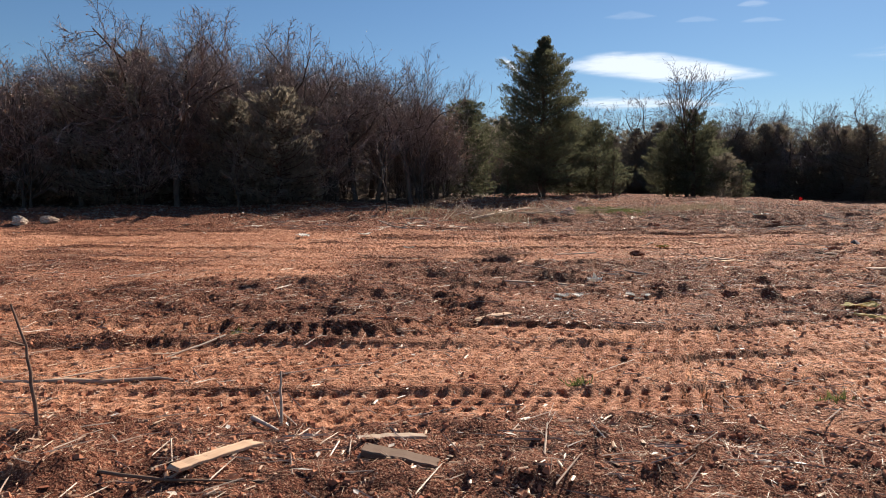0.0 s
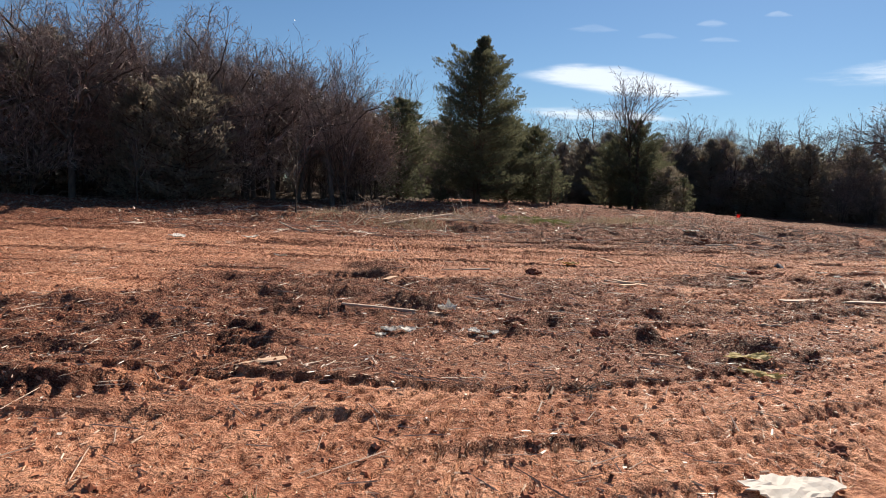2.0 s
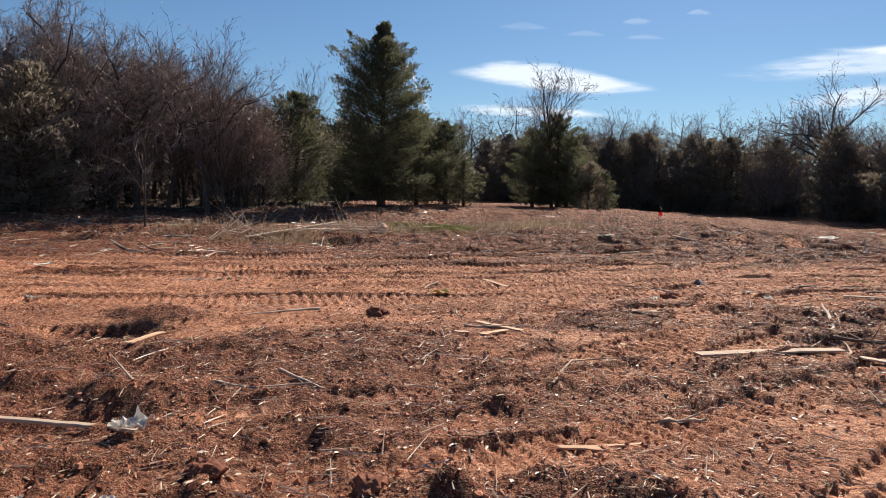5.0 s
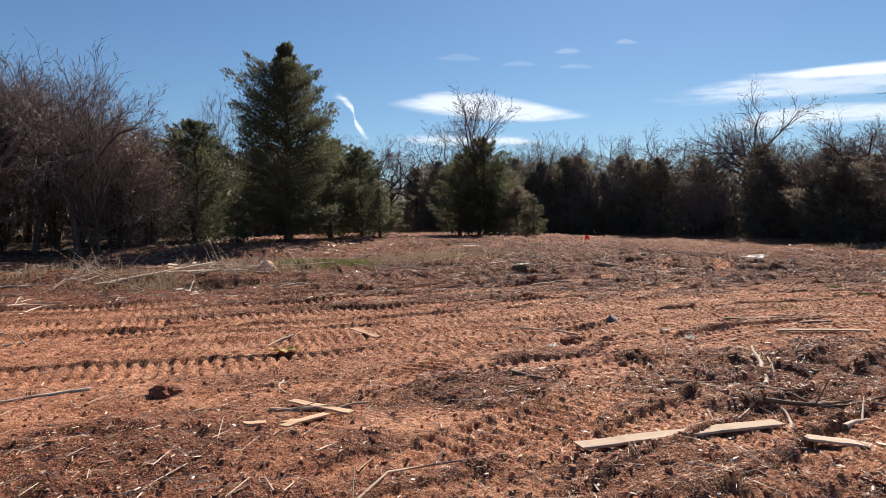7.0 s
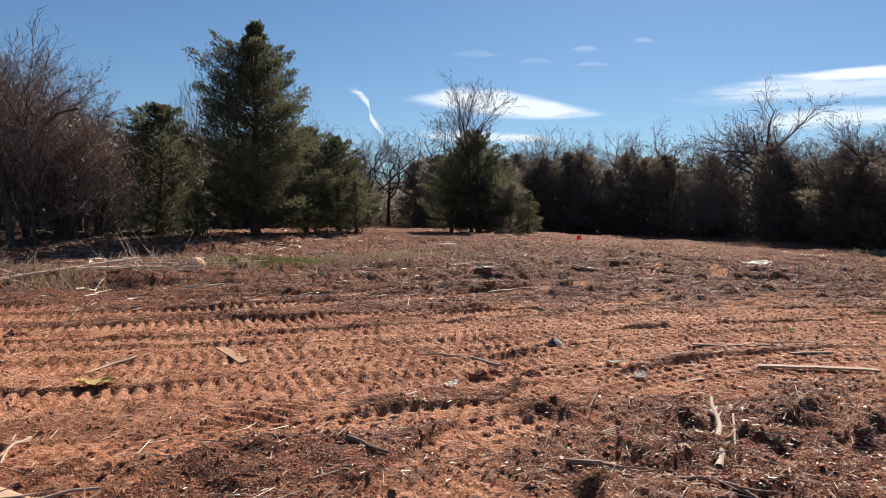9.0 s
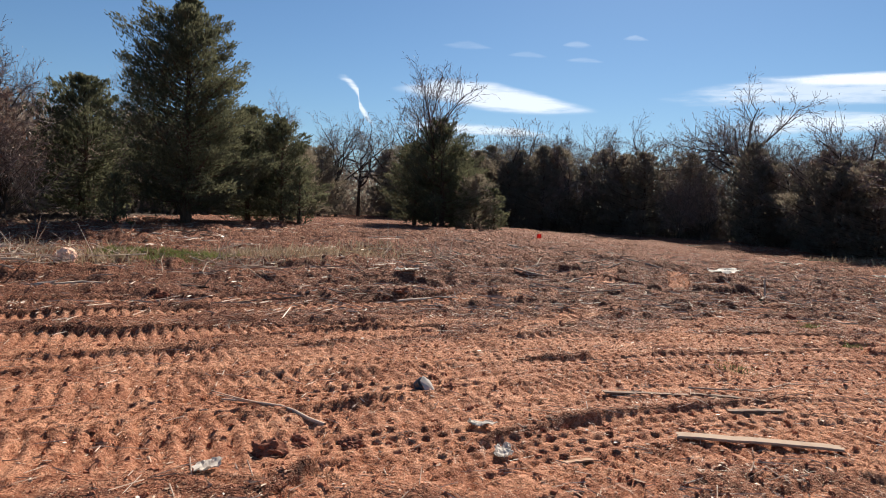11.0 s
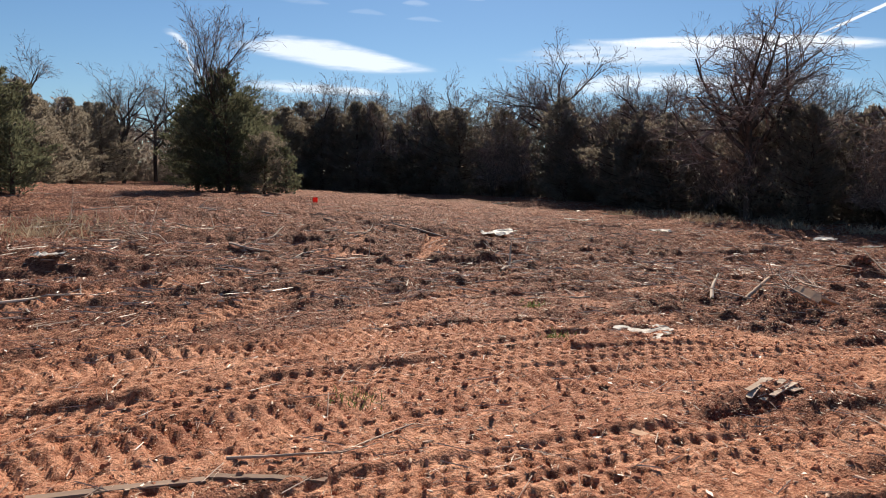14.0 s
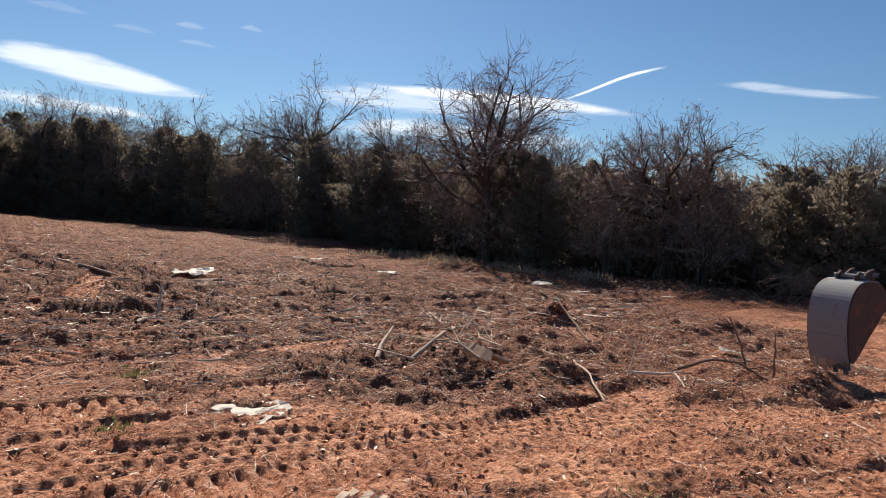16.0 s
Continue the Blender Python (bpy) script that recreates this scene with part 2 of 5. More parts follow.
# Churned patches of darker, littered soil: x, y, half lengths, how loose.
CHURNED = [
    (1.6, 10.2, 3.6, 1.7, 0.95), (-1.8, 7.7, 2.6, 1.5, 0.9), (0.2, 2.9, 3.2, 0.9, 0.85), (9.4, 11.9, 1.9, 1.5, 0.95), (5.6, 9.6, 2.6, 0.9, 0.8),
    (19.8, 17.3, 4.0, 1.7, 0.95), (22.5, 14.9, 2.4, 0.9, 0.9), (11.2, 12.8, 1.2, 0.7, 0.75), (4.2, 7.2, 1.2, 0.9, 0.8), (16.0, 14.5, 1.1, 0.5, 0.7),
    (2.2, 8.4, 1.7, 0.9, 0.85), (19.4, 13.7, 2.2, 0.6, 0.75), (26.0, 17.6, 4.0, 2.5, 0.85), (24.5, 21.4, 5.0, 3.0, 0.8), (28.0, 25.0, 5.0, 4.0, 0.75), (18.0, 21.5, 5.0, 1.6, 0.75), (6.4, 12.1, 1.5, 0.7, 0.7), (14.2, 20.4, 3.0, 0.9, 0.8),
]

# Machine tracks: way points, width, tread ("bar" or "stud"), pitch of the tread, depth.
TRACKS = [
    ([(-16, 14.6), (-3, 14.7), (4, 15.0), (9, 15.4), (14, 15.9), (20, 15.2), (27, 12.5)], 0.5, "stud", 0.20, 0.040),
    ([(-16, 16.0), (-3, 16.1), (4, 16.4), (9, 16.9), (14, 17.4), (20, 17.0)], 0.5, "stud", 0.20, 0.035),
    ([(-16, 17.2), (-2, 16.9), (5, 17.5), (9.3, 18.4), (13.3, 19.7), (15.8, 21.6), (18.6, 26)], 0.5, "bar", 0.17, 0.045),
    ([(-16, 18.7), (-2, 18.3), (5, 18.9), (8.6, 19.7), (12.3, 20.9), (14.6, 22.6), (17.2, 27)], 0.5, "bar", 0.17, 0.045),
    ([(5.0, 8.6), (6.2, 10.2), (7.3, 11.9), (8.7, 13.6), (10.3, 15.0), (12.5, 17.1), (15.5, 19.4), (19, 21)], 0.5, "bar", 0.19, 0.060),
    ([(3.6, 9.4), (4.8, 11.2), (6.0, 13.0), (7.4, 14.7), (9.2, 16.2), (11.3, 18.3), (14.4, 20.7)], 0.5, "bar", 0.19, 0.055),
    ([(8.0, 13.8), (10.3, 15.2), (12.6, 15.4), (15.3, 15.2), (18.2, 14.4), (23, 12.2)], 0.55, "stud", 0.19, 0.060),
    ([(7.6, 12.2), (10.2, 13.9), (12.5, 14.2), (15.0, 14.1), (16.6, 13.7), (21, 11.8)], 0.55, "stud", 0.19, 0.060),
    ([(10, 12.9), (13, 13.3), (15.5, 12.8), (19, 11.2)], 0.55, "stud", 0.19, 0.055),
    ([(-6, 5.6), (-1, 4.9), (1.2, 4.7), (2.9, 4.8), (5.8, 5.9), (10, 8.6)], 0.6, "stud", 0.19, 0.050),
    ([(-6, 6.9), (-1, 6.2), (2.0, 5.8), (4.2, 6.4), (7.5, 8.4), (12, 11.6)], 0.55, "stud", 0.19, 0.050),
    ([(-4.6, 6.8), (-2.6, 6.1), (-1.0, 5.7), (-0.05, 5.95), (0.25, 6.7), (0.05, 7.7), (-0.6, 8.5), (-2.4, 8.9)], 0.45, "bar", 0.16, 0.085),
    ([(-5, 10.9), (-1, 10.2), (2, 9.7), (5, 10.3), (9, 12.4)], 0.5, "bar", 0.18, 0.045),
    ([(-6, 12.2), (-1, 11.8), (3, 12.3), (8, 13.0)], 0.5, "stud", 0.20, 0.035),
    ([(-16, 13.6), (-3, 13.5), (4, 13.7), (8.5, 14.2)], 0.5, "bar", 0.16, 0.030),
    ([(-16, 15.3), (-3, 15.4), (4, 15.7), (9, 16.1), (15, 16.5)], 0.5, "bar", 0.16, 0.030),
    ([(-10, 19.4), (-1, 19.2), (5, 19.9), (9, 20.9)], 0.5, "bar", 0.18, 0.030),
    ([(11.5, 16.2), (14.5, 16.1), (17.5, 15.3), (22, 13.2)], 0.5, "stud", 0.18, 0.045),
    ([(15, 24), (19, 20.5), (22.5, 17.5), (27, 15)], 0.5, "bar", 0.18, 0.040),
    ([(12.8, 17.5), (15, 16.9), (17.6, 16.0), (21, 14.1)], 0.5, "bar", 0.15, 0.045),
]

for _k, _off in enumerate((-1.3, -0.65, 0.0, 0.65, 1.3, 1.95, 2.6)):
    TRACKS.append(([(8.5, 13.9 + _off), (11, 14.9 + _off), (14, 15.1 + _off), (17.5, 14.3 + _off), (22, 12.6 + _off), (26, 10.6 + _off)], 0.5, "stud" if _k % 3 else "bar", 0.165, 0.042))
for _k, _off in enumerate((-0.9, -0.3, 0.3, 0.9, 1.5, 2.1, 2.7)):
    TRACKS.append(([(-18, 14.9 + _off), (-6, 14.6 + _off + 0.1 * _k), (0, 14.8 + _off), (6, 15.1 + _off), (10, 15.9 + _off)], 0.5, "stud" if _k % 2 else "bar", 0.165, 0.035))
for _k, _off in enumerate((0.0, 0.62, 1.24)):
    TRACKS.append(([(-6, 4.3 + _off), (-1, 3.9 + _off), (2, 4.1 + _off), (5, 5.2 + _off), (9, 7.6 + _off)], 0.5, "stud", 0.17, 0.042))
    TRACKS.append(([(-3, 8.9 + _off), (1.5, 8.0 + _off), (5, 8.4 + _off), (9, 10.3 + _off), (13, 12.4 + _off)], 0.45, "bar", 0.17, 0.035))

# Heaps (height above 0) and hollows (below): x, y, height, spread along x, along y.
HEAPS = [
    (2.55, 7.85, 0.11, 0.16, 0.16), (3.75, 7.75, 0.10, 0.2, 0.16), (-0.9, 7.85, 0.09, 0.28, 0.22), (0.35, 7.3, 0.10, 0.5, 0.16),
    (1.15, 9.05, -0.09, 0.55, 0.16), (1.9, 9.2, -0.08, 0.35, 0.14), (0.9, 12.0, -0.14, 0.55, 0.28), (1.2, 12.6, 0.13, 0.6, 0.28), (0.5, 9.95, 0.10, 0.8, 0.15), (1.6, 9.6, 0.08, 0.5, 0.12), (0.6, 8.45, 0.08, 0.5, 0.11), (-1.3, 8.4, 0.10, 0.9, 0.2), (-2.2, 7.0, 0.09, 0.7, 0.15),
    (-1.35, 6.05, 0.07, 1.1, 0.16), (-2.7, 5.5, 0.06, 0.8, 0.16),
    (2.9, 23.3, 0.22, 1.3, 0.8), (5.6, 23.6, 0.16, 1.4, 0.8), (0.3, 22.8, 0.14, 1.4, 0.8), (9.2, 24.4, 0.16, 1.8, 0.9),
    (9.2, 20.6, 0.17, 1.2, 0.3), (12.3, 21.6, 0.18, 1.1, 0.35), (6.2, 21.0, 0.14, 1.6, 0.35),
    (23.8, 19.2, 0.34, 0.30, 0.30), (19.3, 17.4, 0.10, 0.9, 0.45), (18.75, 16.75, -0.16, 0.5, 0.2), (20.1, 16.5, 0.16, 0.6, 0.3),
    (19.1, 15.7, -0.14, 1.0, 0.16), (20.9, 15.0, 0.12, 0.7, 0.25), (22.6, 14.55, 0.2, 0.9, 0.25), (22.5, 14.0, -0.14, 0.8, 0.16),
    (17.6, 20.0, 0.14, 0.9, 0.35), (15.3, 14.62, -0.13, 0.4, 0.13), (26.5, 17.5, 0.22, 1.0, 0.3), (15.6, 13.6, -0.08, 0.6, 0.1),
    (8.7, 20.4, -0.1, 1.0, 0.2), (7.2, 13.35, 0.08, 0.25, 0.2), (8.35, 12.9, 0.10, 0.3, 0.15), (-6, 19.5, 0.1, 2, 0.4),
]


def spline(points, gap=0.25):
    p = np.array([points[0], *points, points[-1]], float)
    out = []
    for a, b, c, d in zip(p, p[1:], p[2:], p[3:]):
        n = max(2, int(np.linalg.norm(c - b) / gap))
        t = np.arange(n)[:, None] / n
        out.append(0.5 * (2 * b + (c - a) * t + (2 * a - 5 * b + 4 * c - d) * t * t + (3 * b - a - 3 * c + d) * t ** 3))
    return np.concatenate([*out, p[-1:]])


TRACK_LINES = [(spline(w, 0.7), *rest) for w, *rest in TRACKS]


def along(line, x, y, reach):
    """For points near a line: which they are, how far along it and how far beside it they lie."""
    lo, hi = line.min(0) - reach, line.max(0) + reach
    near = np.nonzero((x > lo[0]) & (x < hi[0]) & (y > lo[1]) & (y < hi[1]))[0]
    best, s_of, d_of = np.full(len(near), 1e9), np.zeros(len(near)), np.zeros(len(near))
    run = 0.0
    px, py = x[near], y[near]
    for a, b in zip(line, line[1:]):
        v = b - a
        n = math.hypot(*v)
        some = np.nonzero((np.abs(px - (a[0] + b[0]) / 2) < reach + n) & (np.abs(py - (a[1] + b[1]) / 2) < reach + n))[0]
        if len(some):
            dx, dy = px[some] - a[0], py[some] - a[1]
            t = np.clip((dx * v[0] + dy * v[1]) / n, 0, n)
            d = (v[0] * dy - v[1] * dx) / n
            far = np.hypot(dx - t * v[0] / n, dy - t * v[1] / n)
            won = far < best[some]
            k = some[won]
            best[k], s_of[k], d_of[k] = far[won], run + t[won], d[won]
        run += n
    keep = best < reach
    return near[keep], s_of[keep], np.where(d_of[keep] < 0, -best[keep], best[keep])


def relief(x, y):
    """Small relief of the cleared soil, and how loose it is, at arrays of places."""
    shape = np.shape(x)
    x, y = np.ravel(x).astype(float), np.ravel(y).astype(float)
    loose = np.clip(0.46 + 0.34 * vnoise(x, y, 3.1, 1) + 0.32 * vnoise(x, y, 1.1, 2), 0.10, 1)
    torn = np.zeros_like(x)
    for cx, cy, rx, ry, amount in CHURNED:
        r = np.hypot((x - cx) / rx, (y - cy) / ry) + 0.25 * vnoise(x, y, 0.9, 31) + 0.15 * vnoise(x, y, 0.35, 32)
        torn = np.maximum(torn, amount * step((1.2 - r) / 0.5))
    loose = np.maximum(loose, torn)
    loose = np.where(y > 19.0, np.maximum(loose, 0.82 + 0.18 * step((y - 19) / 3)), loose)
    z = 0.045 * vnoise(x, y, 2.7, 3)
    tread_z = np.zeros_like(x)
    smooth = np.zeros_like(x)
    for n, (line, width, tread, pitch, depth) in enumerate(TRACK_LINES):
        i, s, d = along(line, x, y, width * 0.95)
        if not len(i):
            continue
        e = np.abs(d) / (width / 2)
        pitch = (0.17 if pitch == 0.19 else 0.13) if tread == "stud" else 0.14
        heavy = 1.0 if depth > 0.08 else 0.0
        worn = np.clip(0.85 + 0.45 * vnoise(s + 50 * n, d * 0, 2.2, 20 + n), 0.3, 1.15) * (1 - 0.65 * torn[i] * (1 - heavy))
        inside = step((1.06 - e) / 0.14)
        berm = np.exp(-((e - 1.22) / 0.2) ** 2)
        if tread == "bar":
            ph = (s + 0.10 * np.abs(d)) / pitch
            cut = step((np.cos(2 * np.pi * ph) + 0.1) / 0.6)
        else:
            row = np.floor(d / pitch + 100)
            ph = s / pitch + 0.5 * (row % 2) + 0.05 * vnoise(s, d, 0.4, 7)
            cut = step((np.cos(2 * np.pi * ph) * 0.5 - np.cos(2 * np.pi * d / pitch) * 0.5 - 0.30) / 0.32)
        deep = (0.050 if pitch < 0.15 else 0.058) if tread == "stud" else 0.040 + 0.012 * heavy
        tread_z[i] = tread_z[i] * (1 - inside) + worn * ((-0.012 - 0.015 * heavy) * inside - deep * inside * cut + 0.013 * berm * (0.75 + 0.25 * np.cos(2 * np.pi * s / pitch)) * (1 - smooth[i]))
        loose[i] = loose[i] * (1 - 0.85 * (1 - heavy) * inside * np.clip(worn, 0, 1)) + 0.15 * inside * cut * worn
        smooth[i] = np.maximum(smooth[i], inside)
    z = z * (1 - 0.5 * smooth) + tread_z
    for hx, hy, hh, sx, sy in HEAPS:
        i = np.nonzero((np.abs(x - hx) < 3 * sx) & (np.abs(y - hy) < 3 * sy))[0]
        g = np.exp(-((x[i] - hx) / sx) ** 2 - ((y[i] - hy) / sy) ** 2)
        z[i] += hh * g * (1 + 0.3 * vnoise(x[i], y[i], 0.2, 9))
        loose[i] = np.maximum(loose[i], 0.72 * np.minimum(1, 1.6 * g))
    rough = 0.16 + 0.84 * loose
    crumb = np.clip(vnoise(x, y, 0.16, 6) + 0.35 * vnoise(x, y, 0.09, 12), -0.1, 1)
    z += rough * (0.034 * vnoise(x, y, 0.62, 4) + 0.034 * vnoise(x, y, 0.27, 5) + 0.036 * crumb * loose + 0.024 * vnoise(x, y, 0.085, 8))
    z += torn * (0.045 * vnoise(x, y, 0.42, 41) + 0.034 * vnoise(x, y, 0.19, 42))
    z += 0.055 * loose * vnoise(0.16 * x + 0.05 * y, y, 0.24, 14) + 0.025 * vnoise(0.12 * x, y, 0.15, 15) * step((y - 12) / 3) + 0.15 * vnoise(0.22 * x + 0.1 * y, y, 0.75, 16) * step((y - 19.5) / 2.5)
    fade = step((60 - y) / 12) * step((60 - np.abs(x - 12)) / 15)
    return (z * fade).reshape(shape), loose.reshape(shape)


SHEET = {}


def surface(x, y, what="z"):
    """Height (or looseness) of the ground sheet at arrays of places, between its grid points."""
    x, y = np.atleast_1d(np.asarray(x, float)), np.atleast_1d(np.asarray(y, float))
    xs, ys, g = SHEET["x"], SHEET["y"], SHEET[what]
    i = np.clip(np.searchsorted(xs, x) - 1, 0, len(xs) - 2)
    y = y - near_edge(x)
    j = np.clip(np.searchsorted(ys, y) - 1, 0, len(ys) - 2)
    u, v = np.clip((x - xs[i]) / (xs[i + 1] - xs[i]), 0, 1), np.clip((y - ys[j]) / (ys[j + 1] - ys[j]), 0, 1)
    return (g[j, i] * (1 - u) + g[j, i + 1] * u) * (1 - v) + (g[j + 1, i] * (1 - u) + g[j + 1, i + 1] * u) * v


def ground(x, y):
    return surface(x, y)


def gz(x, y):
    return float(surface(x, y)[0])


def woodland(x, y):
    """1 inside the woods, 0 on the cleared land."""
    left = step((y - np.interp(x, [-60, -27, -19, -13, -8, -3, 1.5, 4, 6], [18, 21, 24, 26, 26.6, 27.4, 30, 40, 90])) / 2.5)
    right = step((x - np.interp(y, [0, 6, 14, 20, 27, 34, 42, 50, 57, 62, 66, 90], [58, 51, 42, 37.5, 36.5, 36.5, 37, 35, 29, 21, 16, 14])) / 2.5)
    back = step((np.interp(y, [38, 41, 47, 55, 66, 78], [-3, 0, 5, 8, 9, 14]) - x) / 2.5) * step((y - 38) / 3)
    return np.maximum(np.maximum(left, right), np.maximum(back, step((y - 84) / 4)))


def ground_sheet():
    def ticks(*runs):
        return np.concatenate([np.arange(a, b - 1e-6, d) for a, b, d in runs])

    xs = np.concatenate([-np.geomspace(1500, 27, 14), ticks((-26, -10, 0.4), (-10, -2.8, 0.09), (-2.8, 20, 0.027), (20, 28, 0.07), (28, 44, 0.3)), np.geomspace(45, 1500, 14)])
    ys = np.concatenate([-np.geomspace(1500, 7, 12), ticks((-6, -0.4, 0.4), (-0.4, 6, 0.026), (6, 9, 0.036), (9, 13, 0.05), (13, 20, 0.09), (20, 30, 0.2), (30, 60, 0.6)), np.geomspace(61, 1500, 14)])
    gx, gy = np.meshgrid(xs, ys)
    gy = gy + near_edge(gx)
    zz, loose = relief(gx, gy)
    zz = zz + land(gx, gy)
    SHEET.update(x=xs, y=ys, z=zz, loose=loose)
    v = np.stack([gx, gy, zz], -1).reshape(-1, 3)
    w, h = len(xs), len(ys)
    i = (np.arange(h - 1)[:, None] * w + np.arange(w - 1)[None]).ravel()
    me = mesh_of("ground", v, np.stack([i, i + 1, i + 1 + w, i + w], -1), SOIL, True)
    me.attributes.new("churn", "FLOAT", "POINT").data.foreach_set("value", loose.ravel().astype(np.float32))
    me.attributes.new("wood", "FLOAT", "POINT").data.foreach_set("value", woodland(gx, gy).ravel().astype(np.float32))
    return tagged(new("ground", me), "cleared red clay ground with tracked machine marks and wood litter", "ground", kind="structure")


ground_sheet()


# ---------------------------------------------------------------- clouds
def cloud(name, line, widths, soft, label):
    """A thin cloud far off, along way points of azimuth and elevation, with half its height at each."""
    way = spline(line, 0.4)
    half = np.interp(np.linspace(0, 1, len(way)), np.linspace(0, 1, len(widths)), widths)
    verts, body, uvs, far = [], [], [], 2400.0
    rows = 13
    for k, ((az, el), hw) in enumerate(zip(way, half)):
        u = k / (len(way) - 1)
        for j in range(rows):
            v = 2 * j / (rows - 1) - 1
            a, e = radians(az), radians(el + 1.5 * hw * v)
            verts.append((7 + far * math.sin(a) * math.cos(e), 6 + far * math.cos(a) * math.cos(e), 1.6 + far * math.sin(e)))
            body.append((1 - abs(v) ** 1.5) * min(1, 3.2 * u, 3.2 * (1 - u)))
            uvs.append((az * 0.12, el * 0.6 + hw * v))
    faces = [(k * rows + j, (k + 1) * rows + j, (k + 1) * rows + j + 1, k * rows + j + 1) for k in range(len(way) - 1) for j in range(rows - 1)]
    me = mesh_of(name, verts, faces, CLOUDS.setdefault(soft, None) or CLOUDS.update({soft: cloud_material(soft)}) or CLOUDS[soft], True)
    me.attributes.new("body", "FLOAT", "POINT").data.foreach_set("value", np.array(body, np.float32))
    uv = me.uv_layers.new(name="UVMap")
    uv.data.foreach_set("uv", np.array([uvs[lp.vertex_index] for lp in me.loops], np.float32).ravel())
    return tagged(new(name, me), label, "cloud", kind="structure")


CLOUDS = {}
cloud("cloud", [(8.4, 9.6), (13, 9.7), (18, 9.2), (23, 8.6), (26.4, 8.3)], [0.15, 0.75, 0.95, 0.6, 0.18], 0.71, "bright white lens-shaped cloud low in the blue sky")
cloud("cloud", [(3.7, 10.3), (5.1, 10.2), (6.2, 9.2), (6.3, 8.3), (7.2, 7.0), (8.2, 6.0)], [0.2, 0.35, 0.38, 0.36, 0.42, 0.4], 0.69, "small curled white cloud wisp low in the sky")
cloud("cloud", [(8, 7.0), (13, 6.7), (18, 6.6), (24, 6.2)], [0.3, 0.5, 0.4, 0.2], 0.6, "flat pale cloud streak just over the trees")
cloud("cloud", [(27, 9.0), (32, 9.3), (38, 9.6), (44, 9.5), (52, 9.3), (61, 9.0)], [0.2, 0.9, 1.0, 0.9, 0.7, 0.3], 0.5, "long sheer veil of white cloud")
cloud("cloud", [(36, 10.8), (41, 10.4), (47, 10.2), (53, 9.9), (61, 9.1)], [0.1, 0.35, 0.45, 0.4, 0.2], 0.85, "long thin white cloud streak")
cloud("cloud", [(31, 7.2), (36, 7.0), (42, 7.4), (50, 7.0), (60, 6.8)], [0.3, 0.8, 0.7, 0.8, 0.4], 0.62, "low white cloud bank behind the treetops")
cloud("cloud", [(53.2, 9.9), (56, 11.0), (59, 12.2), (62.4, 13.0)], [0.05, 0.10, 0.12, 0.09], 0.85, "straight thin white contrail")
cloud("cloud", [(64, 11.6), (68, 11.4), (72, 10.8), (78, 10.2)], [0.1, 0.40, 0.3, 0.1], 0.36, "short white cloud streak")
for _az, _el, _w, _h, _s in ((15, 13.2, 5, 0.35, 0.35), (24, 13.4, 3, 0.3, 0.5), (28.5, 13.8, 2.5, 0.22, 0.55), (24.6, 12.2, 4, 0.22, 0.4), (20, 12.6, 4, 0.25, 0.3)):
    cloud("cloud", [(_az - _w / 2, _el), (_az, _el + 0.1), (_az + _w / 2, _el - 0.15)], [0.05, _h, 0.05], round(0.3 * _s, 2), "faint wisp of high white cloud")


# ---------------------------------------------------------------- trees
def side_of(v):
    a = np.cross(v, (0, 0, 1.0) if abs(v[2]) < 0.9 else (1.0, 0, 0))
    a /= np.linalg.norm(a)
    return a, np.cross(v, a)


def sticks(segs, sides):
    """Tapered prisms for rows of x0 y0 z0 x1 y1 z1 r0 r1."""
    segs = np.asarray(segs, float)
    p, q, r0, r1 = segs[:, :3], segs[:, 3:6], segs[:, 6], segs[:, 7]
    v = (q - p) / np.maximum(np.linalg.norm(q - p, axis=1, keepdims=True), 1e-6)
    up = np.where(np.abs(v[:, 2:3]) < 0.9, [[0, 0, 1.0]], [[1.0, 0, 0]])
    a = np.cross(v, up)
    a /= np.linalg.norm(a, axis=1, keepdims=True)
    b = np.cross(v, a)
    ang = np.arange(sides) * 2 * np.pi / sides + (0.7 if sides > 2 else 0)
    if sides == 2:
        w = (np.arange(len(segs)) * 2.4)[:, None]
        a, b = a * np.cos(w) + b * np.sin(w), b
    rim = a[:, None] * np.cos(ang)[None, :, None] + b[:, None] * np.sin(ang)[None, :, None]
    pts = np.concatenate([p[:, None] + rim * r0[:, None, None], q[:, None] + rim * r1[:, None, None]], 1)
    if sides == 2:
        f = np.array([[0, 1, 3, 2]])[None] + (np.arange(len(segs)) * 4)[:, None, None]
        return pts.reshape(-1, 3), f.reshape(-1, 4)
    k = np.arange(sides)
    f = np.stack([k, (k + 1) % sides, (k + 1) % sides + sides, k + sides], -1)
    f = f[None] + (np.arange(len(segs)) * 2 * sides)[:, None, None]
    return pts.reshape(-1, 3), f.reshape(-1, 4)


def sweep(points, radii, sides, verts, faces):
    """One tapered tube along way points, added to the lists."""
    p = np.asarray(points, float)
    t = np.gradient(p, axis=0)
    ang = np.arange(sides) * 2 * np.pi / sides
    a0 = np.array((1.0, 0.13, 0))
    base = len(verts)
    for c, d, r in zip(p, t, radii):
        d = d / max(np.linalg.norm(d), 1e-6)
        a = a0 - d * (a0 @ d)
        if np.linalg.norm(a) < 0.2:
            a = np.cross(d, (0, 1.0, 0))
        a /= np.linalg.norm(a)
        b = np.cross(d, a)
        verts.extend(c + r * (a * math.cos(w) + b * math.sin(w)) for w in ang)
    for i in range(len(p) - 1):
        for j in range(sides):
            k = (j + 1) % sides
            faces.append((base + i * sides + j, base + i * sides + k, base + (i + 1) * sides + k, base + (i + 1) * sides + j))


